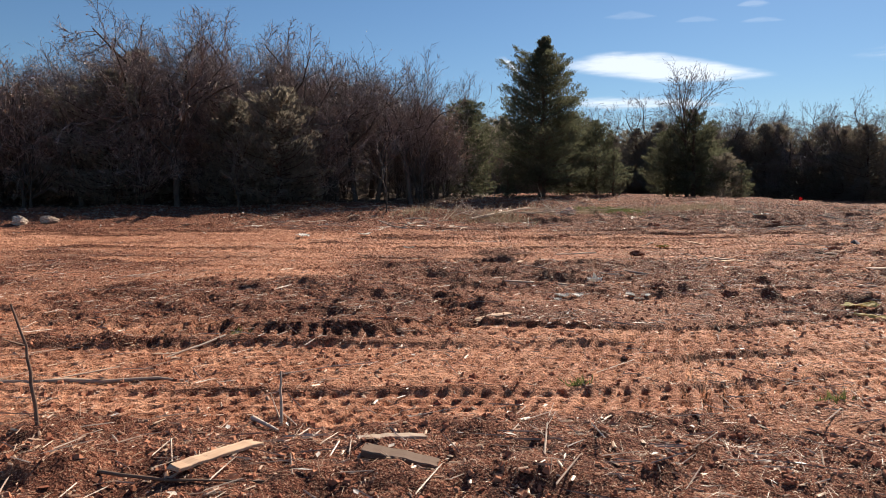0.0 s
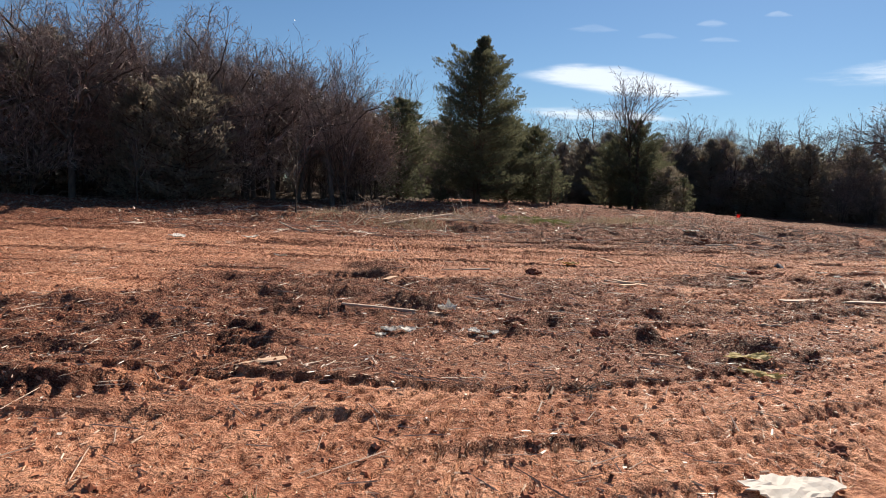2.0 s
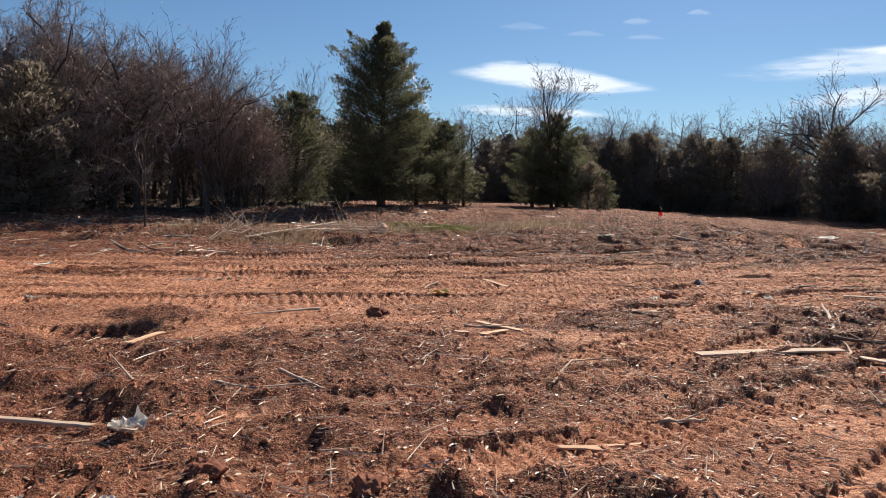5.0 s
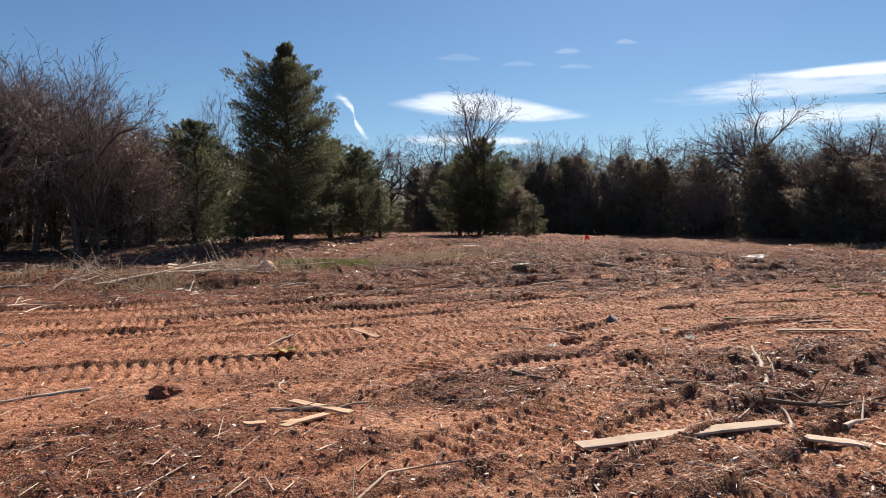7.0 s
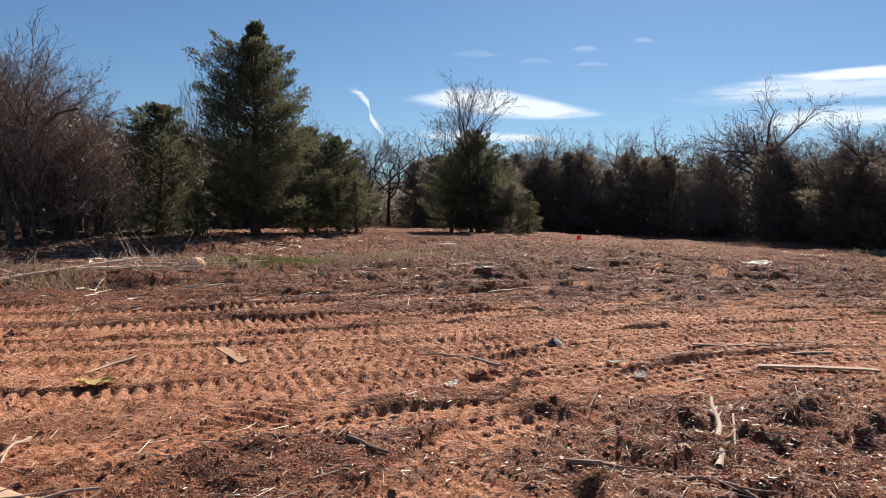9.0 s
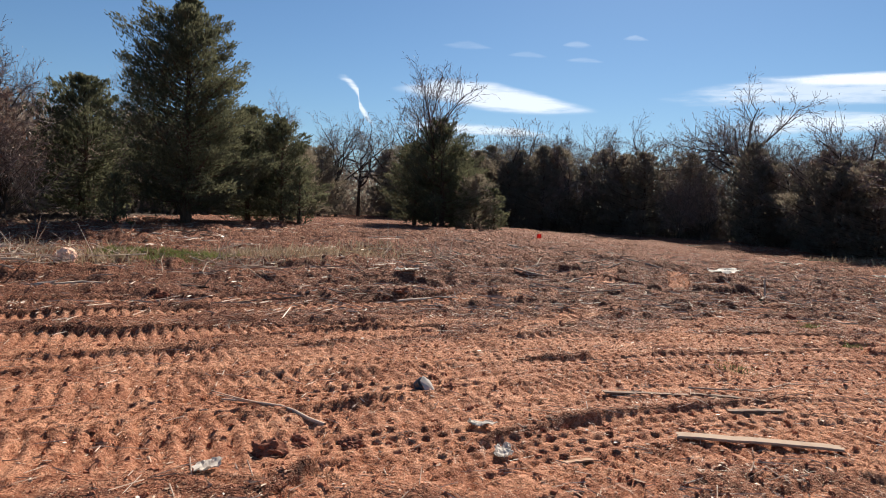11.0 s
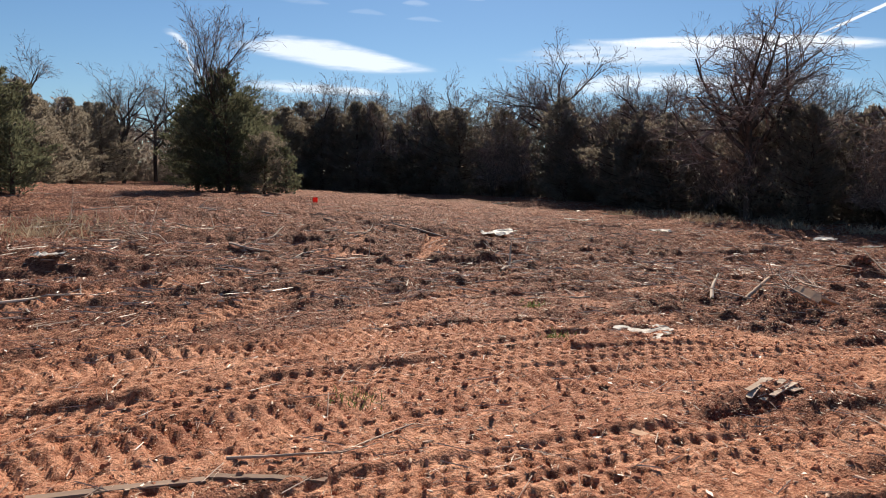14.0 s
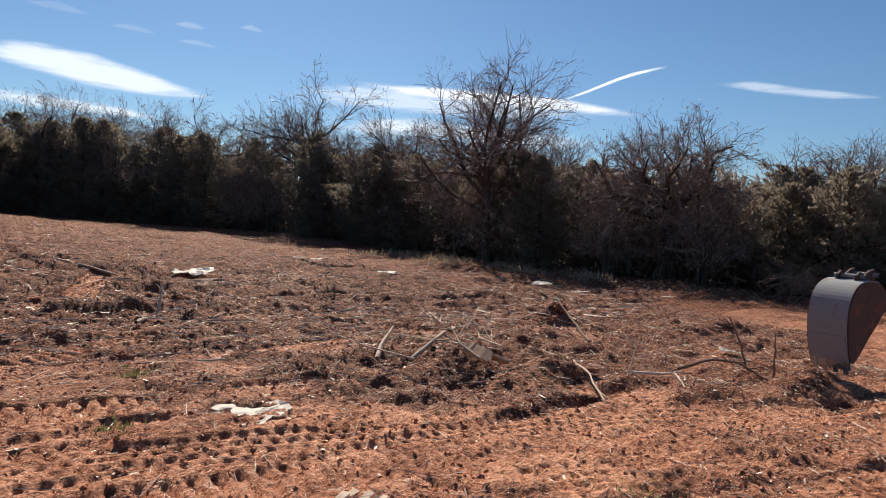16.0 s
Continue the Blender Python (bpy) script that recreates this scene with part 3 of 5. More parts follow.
def bare_tree(rng, height, trunk, spread, kids, lean=0.12, up=0.25, crook=0.22, girth=0.022, twig=0.010, stems=1, reach=1.0, stem=0.8):
    """Way points of a leafless tree: thick limbs and thin twigs. kids: branches per branch, level by level."""
    limbs, boughs, twigs, tips = [], [], [], []

    def branch(p, d, length, r, level):
        n = 6 if level == 0 else (5 if level == 1 else (4 if level == 2 else 2))
        pts, rad = [p], [r]
        wob = crook * (0.5 if level == 0 else 1.0)
        for i in range(n):
            d = d + rng.normal(0, wob, 3) * (1.0 if level else 0.35)
            d[2] += up * (0.35 if level else 0.6) * (0.6 if level < 3 else 0.25)
            d = d / np.linalg.norm(d)
            p = p + d * length / n
            pts.append(p)
            rad.append(max(twig * 0.55, r * (1 - (0.72 if level else (0.93 if stem > 0.6 else 0.4)) * (i + 1) / n)))
        if level <= 1:
            limbs.append((pts, rad, 7 if level == 0 else 5))
        else:
            (twigs if level > 2 else boughs).extend((*a, *b, ra, rb) for a, b, ra, rb in zip(pts, pts[1:], rad, rad[1:]))
        if level >= len(kids):
            tips.append((p, d))
            return
        m = kids[level]
        m = max(2, int(round(m * rng.uniform(0.75, 1.25))))
        for j in range(m):
            lo = trunk if level == 0 else 0.25
            f = lo + (1 - lo) * (j + rng.uniform(0.1, 0.9)) / m
            k = min(int(f * n), n - 1)
            g = f * n - k
            q = pts[k] * (1 - g) + pts[k + 1] * g
            base = pts[k + 1] - pts[k]
            base = base / np.linalg.norm(base)
            a, b = side_of(base)
            w = rng.uniform(0, 2 * np.pi) if level else (j * 2.4 + rng.uniform(-0.5, 0.5))
            open_ = rng.uniform(0.55, 1.0) * (spread if level < 2 else 0.85)
            nd = base * math.cos(open_) + (a * math.cos(w) + b * math.sin(w)) * math.sin(open_)
            ln = length * rng.uniform(0.45, 0.72) * (reach * (1.0 - 0.45 * f) if level == 0 else 1.0 - 0.3 * f)
            if level >= 2:
                ln = max(ln, 0.25)
            branch(q, nd, ln, max(twig, max(rad[k], 0.45 * r) * (0.74 if level == 0 else 0.64)), level + 1)

    for s in range(stems):
        d = np.array((rng.normal(0, lean), rng.normal(0, lean), 1.0))
        off = np.array((rng.normal(0, 0.1), rng.normal(0, 0.1), -0.12)) if stems > 1 else np.array((0, 0, -0.12))
        branch(off, d / np.linalg.norm(d), height * (stem if stems == 1 else rng.uniform(0.55, 0.85)), height * girth * (1 if stems == 1 else 0.6), 0)
    top = max(max(p[2] for p, _ in tips), 0.1)
    return limbs, boughs, twigs, tips, height / top


LEAF_V = [(-1, 0, 0), (0, -0.45, 0.12), (1, 0, 0), (0, 0.45, 0.12)]
LEAF_F = [(0, 1, 2, 3)]


def make_bare(name, label, seed, height, leaves=0, leaf=0.05, group="bare trees of the woods", at=(0, 0, -50), **how):
    rng = np.random.default_rng(seed)
    limbs, boughs, twigs, tips, k = bare_tree(rng, height, **how)
    ob = holder(name, pose(*at), label, "tree", group)
    v, f = [], []
    for pts, rad, sides in limbs:
        sweep(np.array(pts) * k, np.array(rad) * k, sides, v, f)
    part("trunk", mesh_of("trunk", v, f, BARK, True), ob)
    tv, tf = np.zeros((0, 3)), np.zeros((0, 4), int)
    for rows, sides in ((boughs, 3), (twigs, 2)):
        if rows:
            rows = np.array(rows)
            rows[:, :6] *= k
            a, b = sticks(rows, sides)
            tv, tf = np.concatenate([tv, a]), np.concatenate([tf, b + len(tv)])
    part("crown", mesh_of("crown", tv, tf, TWIG), ob)
    if leaves:
        pick = rng.integers(0, len(tips), leaves)
        pos = np.array([tips[i][0] for i in pick]) * k + rng.normal(0, 0.12, (leaves, 3))
        size = np.outer(leaf * rng.uniform(0.6, 1.3, leaves), (1, 1, 1))
        part("leaves", scattered("leaves", LEAF_V, LEAF_F, pos, turns(rng, leaves), size, DRY_LEAF), ob)
    return ob


def make_cedar(name, label, seed, height, radius, branches, sprays, spray=0.2, material=None, low=0.1, shape=1.0, side=(0, 0), group="junipers of the woods", at=(0, 0, -50), lumpy=0.3, outline=None):
    """An evergreen: tapered trunk, boughs, and foliage of many small sprays set along the boughs."""
    rng = np.random.default_rng(seed)
    ob = holder(name, pose(*at), label, "tree", group)
    v, f = [], []
    zs = np.linspace(-0.15, height * 0.97, 9)
    bend = rng.normal(0, 0.012 * height, (9, 2)).cumsum(0) * 0.5
    bend[:2] = 0
    sweep(np.column_stack([bend, zs]), np.interp(zs, [0, height], [0.024 * height + 0.02, 0.008]), 7, v, f)
    part("trunk", mesh_of("trunk", v, f, CEDAR_BARK, True), ob)
    segs, pos, dirs = [], [], []
    lobes = rng.uniform(1 - lumpy, 1 + lumpy * 0.6, 9)
    for i in range(branches):
        h = low + (1 - low) * (i + rng.uniform(0, 1)) / branches
        w = i * 2.39996 + rng.uniform(-0.5, 0.5)
        broad = float(np.interp(h, *outline)) if outline else (1 - h) ** shape * min(1, 0.7 + h / 0.3)
        reach = radius * broad * rng.uniform(0.6, 1.1) * np.interp((w / (2 * np.pi) * 9 + 3 * h) % 9, np.arange(10), np.r_[lobes, lobes[0]]) + 0.05 * height * 0.25
        b = np.array([np.interp(h * height, zs, bend[:, 0]), np.interp(h * height, zs, bend[:, 1]), h * height])
        rise = 0.15 + 0.75 * h + rng.uniform(-0.15, 0.25)
        d = np.array([math.cos(w), math.sin(w), rise])
        d[:2] += np.array(side) * (1 - h) * 0.6
        d /= np.linalg.norm(d)
        tip = b + np.array((d[0], d[1], d[2] * 0.65)) / math.hypot(d[0], d[1]) * reach
        mid = (b + tip) / 2 - np.array([0, 0, 0.05 * reach])
        r = 0.006 + 0.012 * reach
        segs += [(*b, *mid, r, r * 0.7), (*mid, *tip, r * 0.7, 0.003)]
        n = max(4, int(sprays * (0.35 + reach / radius) / branches / 0.95))
        u = rng.uniform(0.22, 1.06, n) ** 0.8
        c = b + (tip - b) * u[:, None] - np.array([0, 0, 1.0]) * (0.2 * reach * u * (1 - u))[:, None]
        wide = (0.11 + 0.13 * reach) * np.sin(np.clip(u, 0, 1) * np.pi * 0.82 + 0.25)
        knots = rng.normal(0, 1, (7, 3)) * np.array([1, 1, 0.7])
        c = c + (0.75 * knots[rng.integers(0, 7, n)] + 0.45 * rng.normal(0, 1, (n, 3))) * wide[:, None] * np.array([1, 1, 0.7])
        pos.append(c)
        dirs.append(d + rng.normal(0, 0.5, (n, 3)) + np.array([0, 0, 0.35]))
    n = max(20, sprays // 260)
    pos.append(np.column_stack([bend[-1, 0] + rng.normal(0, 0.05, n), bend[-1, 1] + rng.normal(0, 0.05, n), height * rng.uniform(0.93, 1.0, n)]))
    dirs.append(rng.normal(0, 0.3, (n, 3)) + np.array([0, 0, 1.0]))
    bv, bf = sticks(segs, 3)
    tagged(part("bough", mesh_of("bough", bv, bf, CEDAR_BARK), ob), kind="stuff")
    pos, dirs = np.concatenate(pos), np.concatenate(dirs)
    dirs /= np.linalg.norm(dirs, axis=1, keepdims=True)
    a = np.cross(dirs, rng.normal(0, 1, dirs.shape))
    a /= np.linalg.norm(a, axis=1, keepdims=True)
    rot = np.stack([dirs, a, np.cross(dirs, a)], -1)
    ln = spray * rng.uniform(0.5, 1.2, len(pos))
    size = np.column_stack([ln * 0.5, ln * 0.34, ln * 0.5])
    pos[:, 2] = np.maximum(pos[:, 2], 0.05)
    part("crown", scattered("crown", LEAF_V, LEAF_F, pos, rot, size, material or JUNIPER), ob)
    return ob


def plant(ob, x, y, turn=0.0, size=1.0, sink=0.05):
    """Moves the first of its kind, or sets a copy of it, on the ground."""
    m = pose(x, y, gz(x, y) - sink, 0, 0, turn) @ Matrix.Scale(size, 4)
    if ob.location.z < -20:
        ob.matrix_basis = m
        return ob
    k = copy_thing(ob, pose(0, 0, 0))
    k.matrix_basis = m
    return k


OAK = dict(trunk=0.45, spread=0.95, crook=0.24, up=0.22, girth=0.016, reach=1.75, stem=0.52)
TALL = dict(trunk=0.22, spread=0.55, crook=0.10, up=0.45, girth=0.011)
BUSH = dict(trunk=0.06, spread=0.95, crook=0.22, up=0.30, girth=0.010)

OAK_LABEL = "leafless oak with crooked grey-brown limbs and dense twigs"
big_oak = make_bare("oak_tree", "large leafless oak with wide crooked limbs at the wood's edge", 11, 9.5, 260, kids=(12, 9, 7, 6), trunk=0.50, spread=1.2, crook=0.25, up=0.11, girth=0.020, reach=2.1, stem=0.46, twig=0.007)
round_oak = make_bare("oak_tree", "leafless oak with a low rounded crown of crooked limbs", 23, 7.0, 500, kids=(10, 9, 8, 6), trunk=0.62, spread=1.25, crook=0.28, up=0.12, girth=0.030, reach=2.5, stem=0.40, twig=0.007)
thick_oak = make_bare("oak_tree", OAK_LABEL, 35, 9.0, 700, kids=(11, 8, 7, 6), trunk=0.38, spread=1.1, crook=0.26, up=0.18, girth=0.018, reach=1.8, stem=0.52)
oaks = [make_bare("oak_tree", OAK_LABEL, 40 + i, 9.0, 320, kids=(9, 7, 6, 4), **OAK) for i in range(4)]
tall_tree = make_bare("slender_tree", "slender leafless tree with upright thin branches", 61, 8.5, kids=(14, 6, 4), stems=3, **TALL)
fork_tree = make_bare("slender_tree", "slender leafless tree spreading in a fan of thin branches", 64, 8.9, kids=(11, 7, 5, 3), trunk=0.62, spread=0.72, crook=0.10, up=0.32, girth=0.016, reach=1.6, stem=0.62)
bushes = [make_bare("brush_thicket", "leafless brown brush with many thin stems", 70 + i, 5.0, 900, 0.055, group="brush of the woods", kids=(8, 6, 6), stems=7, **BUSH) for i in range(3)]
cedar = make_cedar("cedar_tree", "tall dark green red cedar with a ragged pointed crown", 5, 7.75, 2.75, 250, 70000, 0.14, CEDAR, 0.07, 0.70, (0.25, 0), group="cedars in the clearing", lumpy=0.45, outline=([0, 0.2, 0.5, 0.7, 0.82, 0.9, 1.0], [0.85, 1.0, 0.84, 0.68, 0.42, 0.13, 0.01]))
junipers = [make_cedar("juniper_tree", "dull green-brown juniper in dense winter foliage", 80 + i, 5.3, 2.0 + 0.15 * i, 85, 11000, 0.22, JUNIPER, 0.02, 0.52, lumpy=0.45, outline=([0, 0.25, 0.55, 0.8, 0.92, 1.0], [0.9, 1.0, 0.86, 0.55, 0.25, 0.03])) for i in range(4)]

green_junipers = [make_cedar("juniper_tree", "dark green juniper with a dense ragged crown by the clearing", 120 + i, 5.3, 2.3, 110, 16000, 0.19, CEDAR, 0.04, 0.52, lumpy=0.5, outline=([0, 0.25, 0.55, 0.8, 0.92, 1.0], [0.85, 1.0, 0.86, 0.55, 0.25, 0.03]), group="cedars in the clearing") for i in range(2)]

# the trees that stand out
plant(cedar, 5.1, 34.4, 20)
plant(fork_tree, 16.3, 45.2, 0, 1.02)
plant(green_junipers[0], 16.6, 45.0, 40, 1.08)
plant(green_junipers[1], 15.4, 46.4, 10, 0.85)
plant(green_junipers[1], 17.7, 46.6, 90, 0.85)
plant(junipers[2], 18.0, 43.5, 10, 0.55)
plant(big_oak, 36.8, 32.4, 0, 1.05)
plant(round_oak, 39.3, 25.2, 30, 1.0)
plant(round_oak, 42.3, 20.3, 130, 0.95)
plant(big_oak, 40.0, 43.4, 120, 0.82)
plant(thick_oak, -9.6, 31.6, 0, 0.94)
plant(oaks[0], 41.2, 52.4, 0, 1.4)
plant(tall_tree, -0.8, 29.6, 0, 0.80)
plant(green_junipers[1], 1.3, 36.6, 0, 0.95)
plant(green_junipers[0], 8.3, 36.6, 70, 0.74)
plant(green_junipers[1], 7.0, 37.6, 130, 0.85)
plant(tall_tree, 1.5, 44.4, 90, 0.95)
for _x, _y, _h in ((-15.8, 30.2, 7.4), (-14.2, 33.2, 8.5), (-12.2, 31.8, 8.9), (-7.2, 33.0, 8.4), (-5.0, 33.4, 8.1), (-3.4, 33.8, 7.5)):
    plant(thick_oak if _x in (-14.2, -12.2, -7.2) else oaks[1], _x, _y, 50 * _x, _h / 9.0)
plant(junipers[0], -14.7, 34.5, 0, 1.35)
plant(junipers[1], -12.9, 27.6, 60, 1.0)
plant(junipers[2], -17.2, 28.2, 60, 0.85)

for _k, (_x, _y, _h) in enumerate(((8.2, 54.6, 8.2), (5.6, 54.4, 7.4), (12.6, 64.5, 8.6), (15.0, 70.0, 9.2), (17.6, 69.0, 9.2), (22.5, 66.5, 9.0), (30.0, 65.5, 9.4), (27.0, 62.5, 8.6), (34.9, 63.3, 8.6), (38.1, 54.6, 9.6), (33.0, 57.5, 8.4))):
    plant(oaks[_k % 4], _x, _y, 70 * _k, _h / 9.0)
for _k, (_x, _y, _h) in enumerate(((7.6, 53.0, 1.0), (9.6, 58.0, 0.95), (11.2, 63.0, 1.0), (19.6, 64.5, 1.0), (21.4, 63.0, 0.9), (10.4, 70.0, 1.1), (4.4, 47.6, 1.0), (6.4, 49.6, 0.9), (17.5, 70.0, 1.1))):
    plant(junipers[_k % 4], _x, _y, 50 * _k, _h)

wood_rng = np.random.default_rng(7)


CLEAR = [(36.3, 33.1), (37.2, 24.6), (37.0, 18.9)]


def woods(edge, rows, gap, tall, evergreen, brush):
    """Fills a wood behind an edge line, which runs with the wood on its left side."""
    line = spline(edge, 0.5)
    run = np.r_[0, np.cumsum(np.linalg.norm(np.diff(line, axis=0), axis=1))]
    for k, back in enumerate(rows):
        s = wood_rng.uniform(0, gap)
        while s < run[-1]:
            i = min(int(np.searchsorted(run, s)), len(line) - 2)
            t = line[i + 1] - line[i]
            t = t / np.linalg.norm(t)
            nrm = np.array((-t[1], t[0]))
            x, y = line[i] + nrm * (back + wood_rng.uniform(-0.9, 0.9)) + t * wood_rng.uniform(-0.5, 0.5)
            r, turn = wood_rng.uniform(), wood_rng.uniform(0, 360)
            top = tall(x, y) * wood_rng.uniform(0.82, 1.06)
            green = evergreen * (1.25 if k == 0 else 0.9)
            if r < green and all(math.hypot(x - cx, y - cy) > 2.4 for cx, cy in CLEAR):
                plant(junipers[wood_rng.integers(4)], x, y, turn, hedge(x, y) * wood_rng.uniform(0.8, 1.08))
            elif r < green + brush and k < 3 or (k == 0 and evergreen > 0.3):
                plant(bushes[wood_rng.integers(3)], x, y, turn, wood_rng.uniform(0.8, 1.15))
            else:
                plant(oaks[wood_rng.integers(4)], x, y, turn, top / 9.0)
            s += gap * wood_rng.uniform(0.75, 1.25)


def hedge(x, y):
    """How tall the junipers grow along the woods."""
    return float(np.interp(y, [8, 20, 30, 40, 52], [0.78, 0.84, 0.92, 1.1, 1.16])) if x > 14 else 0.9


def left_top(x, y):
    return float(np.interp(x, [-40, -16, -10, -5, 0, 4], [6.6, 7.0, 8.2, 7.1, 6.6, 6.0]))


def right_top(x, y):
    return float(np.interp(y, [10, 22, 32, 45, 60], [6.2, 6.6, 8.0, 9.2, 9.6]))


woods([(-27, 22), (-19, 25.5), (-13, 27.6), (-8, 28.2), (-3, 29), (1.5, 31)], (0.3, 1.6, 3.3, 5.6, 9), 1.6, left_top, 0.05, 0.55)
woods([(17, 66), (22, 62), (30, 57), (36, 50), (38, 42), (37.5, 34), (37.5, 27), (38.5, 20), (43, 14), (52, 6)], (0.6, 2.8, 6.5), 2.1, right_top, 0.56, 0.12)
woods([(1, 41), (6, 47), (8.5, 55), (9, 66), (14, 78)], (0.6, 4.5), 2.6, lambda x, y: 7.0, 0.5, 0.2)


def far_woods(name, line, depth, height, n, seed, label):
    """The wood's dim inside, far back: many twigs and leaf clumps in one mesh."""
    rng = np.random.default_rng(seed)
    w = spline(line, 1.0)
    i = rng.integers(0, len(w), n)
    xy = w[i] + rng.uniform(-0.5, 0.5, (n, 2)) * depth
    hill = height * np.where(xy[:, 0] > 14, np.interp(xy[:, 1], [12, 30, 45], [0.72, 0.84, 1.0]), 1.0) * (0.8 + 0.25 * vnoise(xy[:, 0], xy[:, 1], 4.0, seed))
    z = land(xy[:, 0], xy[:, 1]) + hill * rng.uniform(0, 1, n) ** 1.3
    ln = rng.uniform(0.12, 0.34, n)
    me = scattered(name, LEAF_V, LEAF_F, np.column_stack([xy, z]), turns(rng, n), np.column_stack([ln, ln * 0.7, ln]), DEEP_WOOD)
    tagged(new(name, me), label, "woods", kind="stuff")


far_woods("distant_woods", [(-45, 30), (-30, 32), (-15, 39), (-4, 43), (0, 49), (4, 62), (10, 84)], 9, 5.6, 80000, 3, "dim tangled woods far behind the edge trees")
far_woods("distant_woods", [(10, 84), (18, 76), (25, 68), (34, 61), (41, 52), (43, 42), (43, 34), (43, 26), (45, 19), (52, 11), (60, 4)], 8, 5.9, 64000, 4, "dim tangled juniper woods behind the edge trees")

# ---------------------------------------------------------------- litter on the ground
litter_rng = np.random.default_rng(19)


def litter_places(n, tracked=0.2):
    """Places on the cleared soil, fewer on the rolled tracks and more near the walked strip."""
    x = litter_rng.uniform(-9, 30, 5 * n)
    y = near_edge(x) - 0.4 + 19 * litter_rng.beta(1.0, 2.1, 5 * n)
    keep = (x < 1 + 1.7 * y) & (x > 0.4 - 0.85 * y)
    x, y = x[keep], y[keep]
    z, loose = surface(x, y), surface(x, y, "loose")
    keep = litter_rng.uniform(0, 1, len(x)) < tracked + (1 - tracked) * loose ** 1.5
    x, y, z = x[keep][:n], y[keep][:n], z[keep][:n]
    return np.column_stack([x, y, z])


def litter(name, n, long, wide, thick, flat, material, label, category, shape=(PRISM_V, PRISM_F), tracked=0.2, rough=0.0, lift=0.0):
    p = litter_places(n, tracked)
    n = len(p)
    ln = long[0] + (long[1] - long[0]) * litter_rng.beta(1.1, 3.2, n)
    size = np.column_stack([ln / 2, litter_rng.uniform(*wide, n) / 2, litter_rng.uniform(*thick, n)])
    p[:, 2] += lift
    me = scattered(name, *shape, p, turns(litter_rng, n, flat), size, material, False, rough, litter_rng)
    return tagged(new(name, me), label, category, kind="stuff")


CHIP_V = [(-1, -1, 0), (1, -0.7, 0), (0.8, 0.8, 0), (-0.9, 1, 0), (-0.8, 0.1, 1), (0.7, -0.1, 1)]
CHIP_F = [(0, 1, 5), (0, 5, 4), (2, 3, 4), (2, 4, 5), (1, 2, 5), (3, 0, 4)]
SHARD = (CHIP_V, CHIP_F)
FLAKE = (LEAF_V, LEAF_F)
CRUMB_V = [(-1, -0.8, -0.3), (0.9, -1, -0.3), (1, 0.8, -0.3), (-0.8, 1, -0.3), (-0.6, -0.5, 0.7), (0.5, -0.55, 0.9), (0.6, 0.5, 0.75), (-0.5, 0.6, 1)]
CRUMB_F = PRISM_F[1:]
TWIGS = scrap_material("dead_twigs", (0.28, 0.175, 0.125), (0.70, 0.55, 0.43), 0.45)
litter("wood_chips", 20000, (0.015, 0.12), (0.006, 0.022), (0.002, 0.006), 0.10, CHIP, "pale splintered wood chips strewn over red soil", "wood chips", SHARD, 0.35, lift=0.004)
litter("bark_flakes", 130000, (0.010, 0.060), (0.006, 0.022), (0.01, 0.03), 0.24, CHIP, "small pale flakes of bark and leaf on soil", "bark flakes", FLAKE, 0.42, lift=0.008)
litter("broken_twigs", 9000, (0.08, 0.55), (0.004, 0.011), (0.002, 0.005), 0.05, TWIGS, "broken grey-brown twigs strewn over soil", "twigs", SHARD, 0.25, lift=0.012)
litter("dead_grass_litter", 95000, (0.04, 0.26), (0.003, 0.008), (0.004, 0.02), 0.14, CLAY_STRAW, "bits of dry straw and grass on soil", "straw", FLAKE, 0.40, lift=0.012)
litter("dirt_clods", 24000, (0.015, 0.065), (0.015, 0.06), (0.006, 0.022), 0.3, CLOD, "loose crumbs and clods of red clay", "clods", (CRUMB_V, CRUMB_F), 0.35, 0.25)
litter("pale_leaf_scraps", 1500, (0.03, 0.12), (0.02, 0.07), (0.01, 0.03), 0.16, scrap_material("pale_scraps", (0.55, 0.45, 0.37), (0.85, 0.79, 0.72), 0.5), "curled pale leaves and bark scraps on soil", "leaf litter", FLAKE, 0.3, lift=0.012)


def bank_litter(name, n, long, wide, material, label, seed):
    """Sticks and splinters over the rough soil beyond the wheel tracks."""
    rng = np.random.default_rng(seed)
    x, y = rng.uniform(-6, 33, 4 * n), 19.0 + 24 * rng.beta(1.0, 1.9, 4 * n)
    keep = (woodland(x, y) < 0.2) & (y > 0.35 * x + 10)
    x, y = x[keep][:n], y[keep][:n]
    n = len(x)
    rot = turns(rng, n, 0.06)
    ln = rng.uniform(*long, n) * rng.uniform(0.4, 1, n)
    p = np.column_stack([x, y, surface(x, y) + 0.02])
    me = scattered(name, CHIP_V, CHIP_F, p, rot, np.column_stack([ln / 2, rng.uniform(*wide, n) / 2, rng.uniform(0.006, 0.014, n)]), material)
    tagged(new(name, me), label, "litter", kind="stuff")


bank_litter("bank_twigs", 2200, (0.2, 1.1), (0.010, 0.026), TWIGS, "broken twigs and sticks over rough dark soil", 61)
bank_litter("bank_splinters", 2600, (0.05, 0.24), (0.012, 0.035), TWIGS, "pale splinters of wood over rough dark soil", 62)


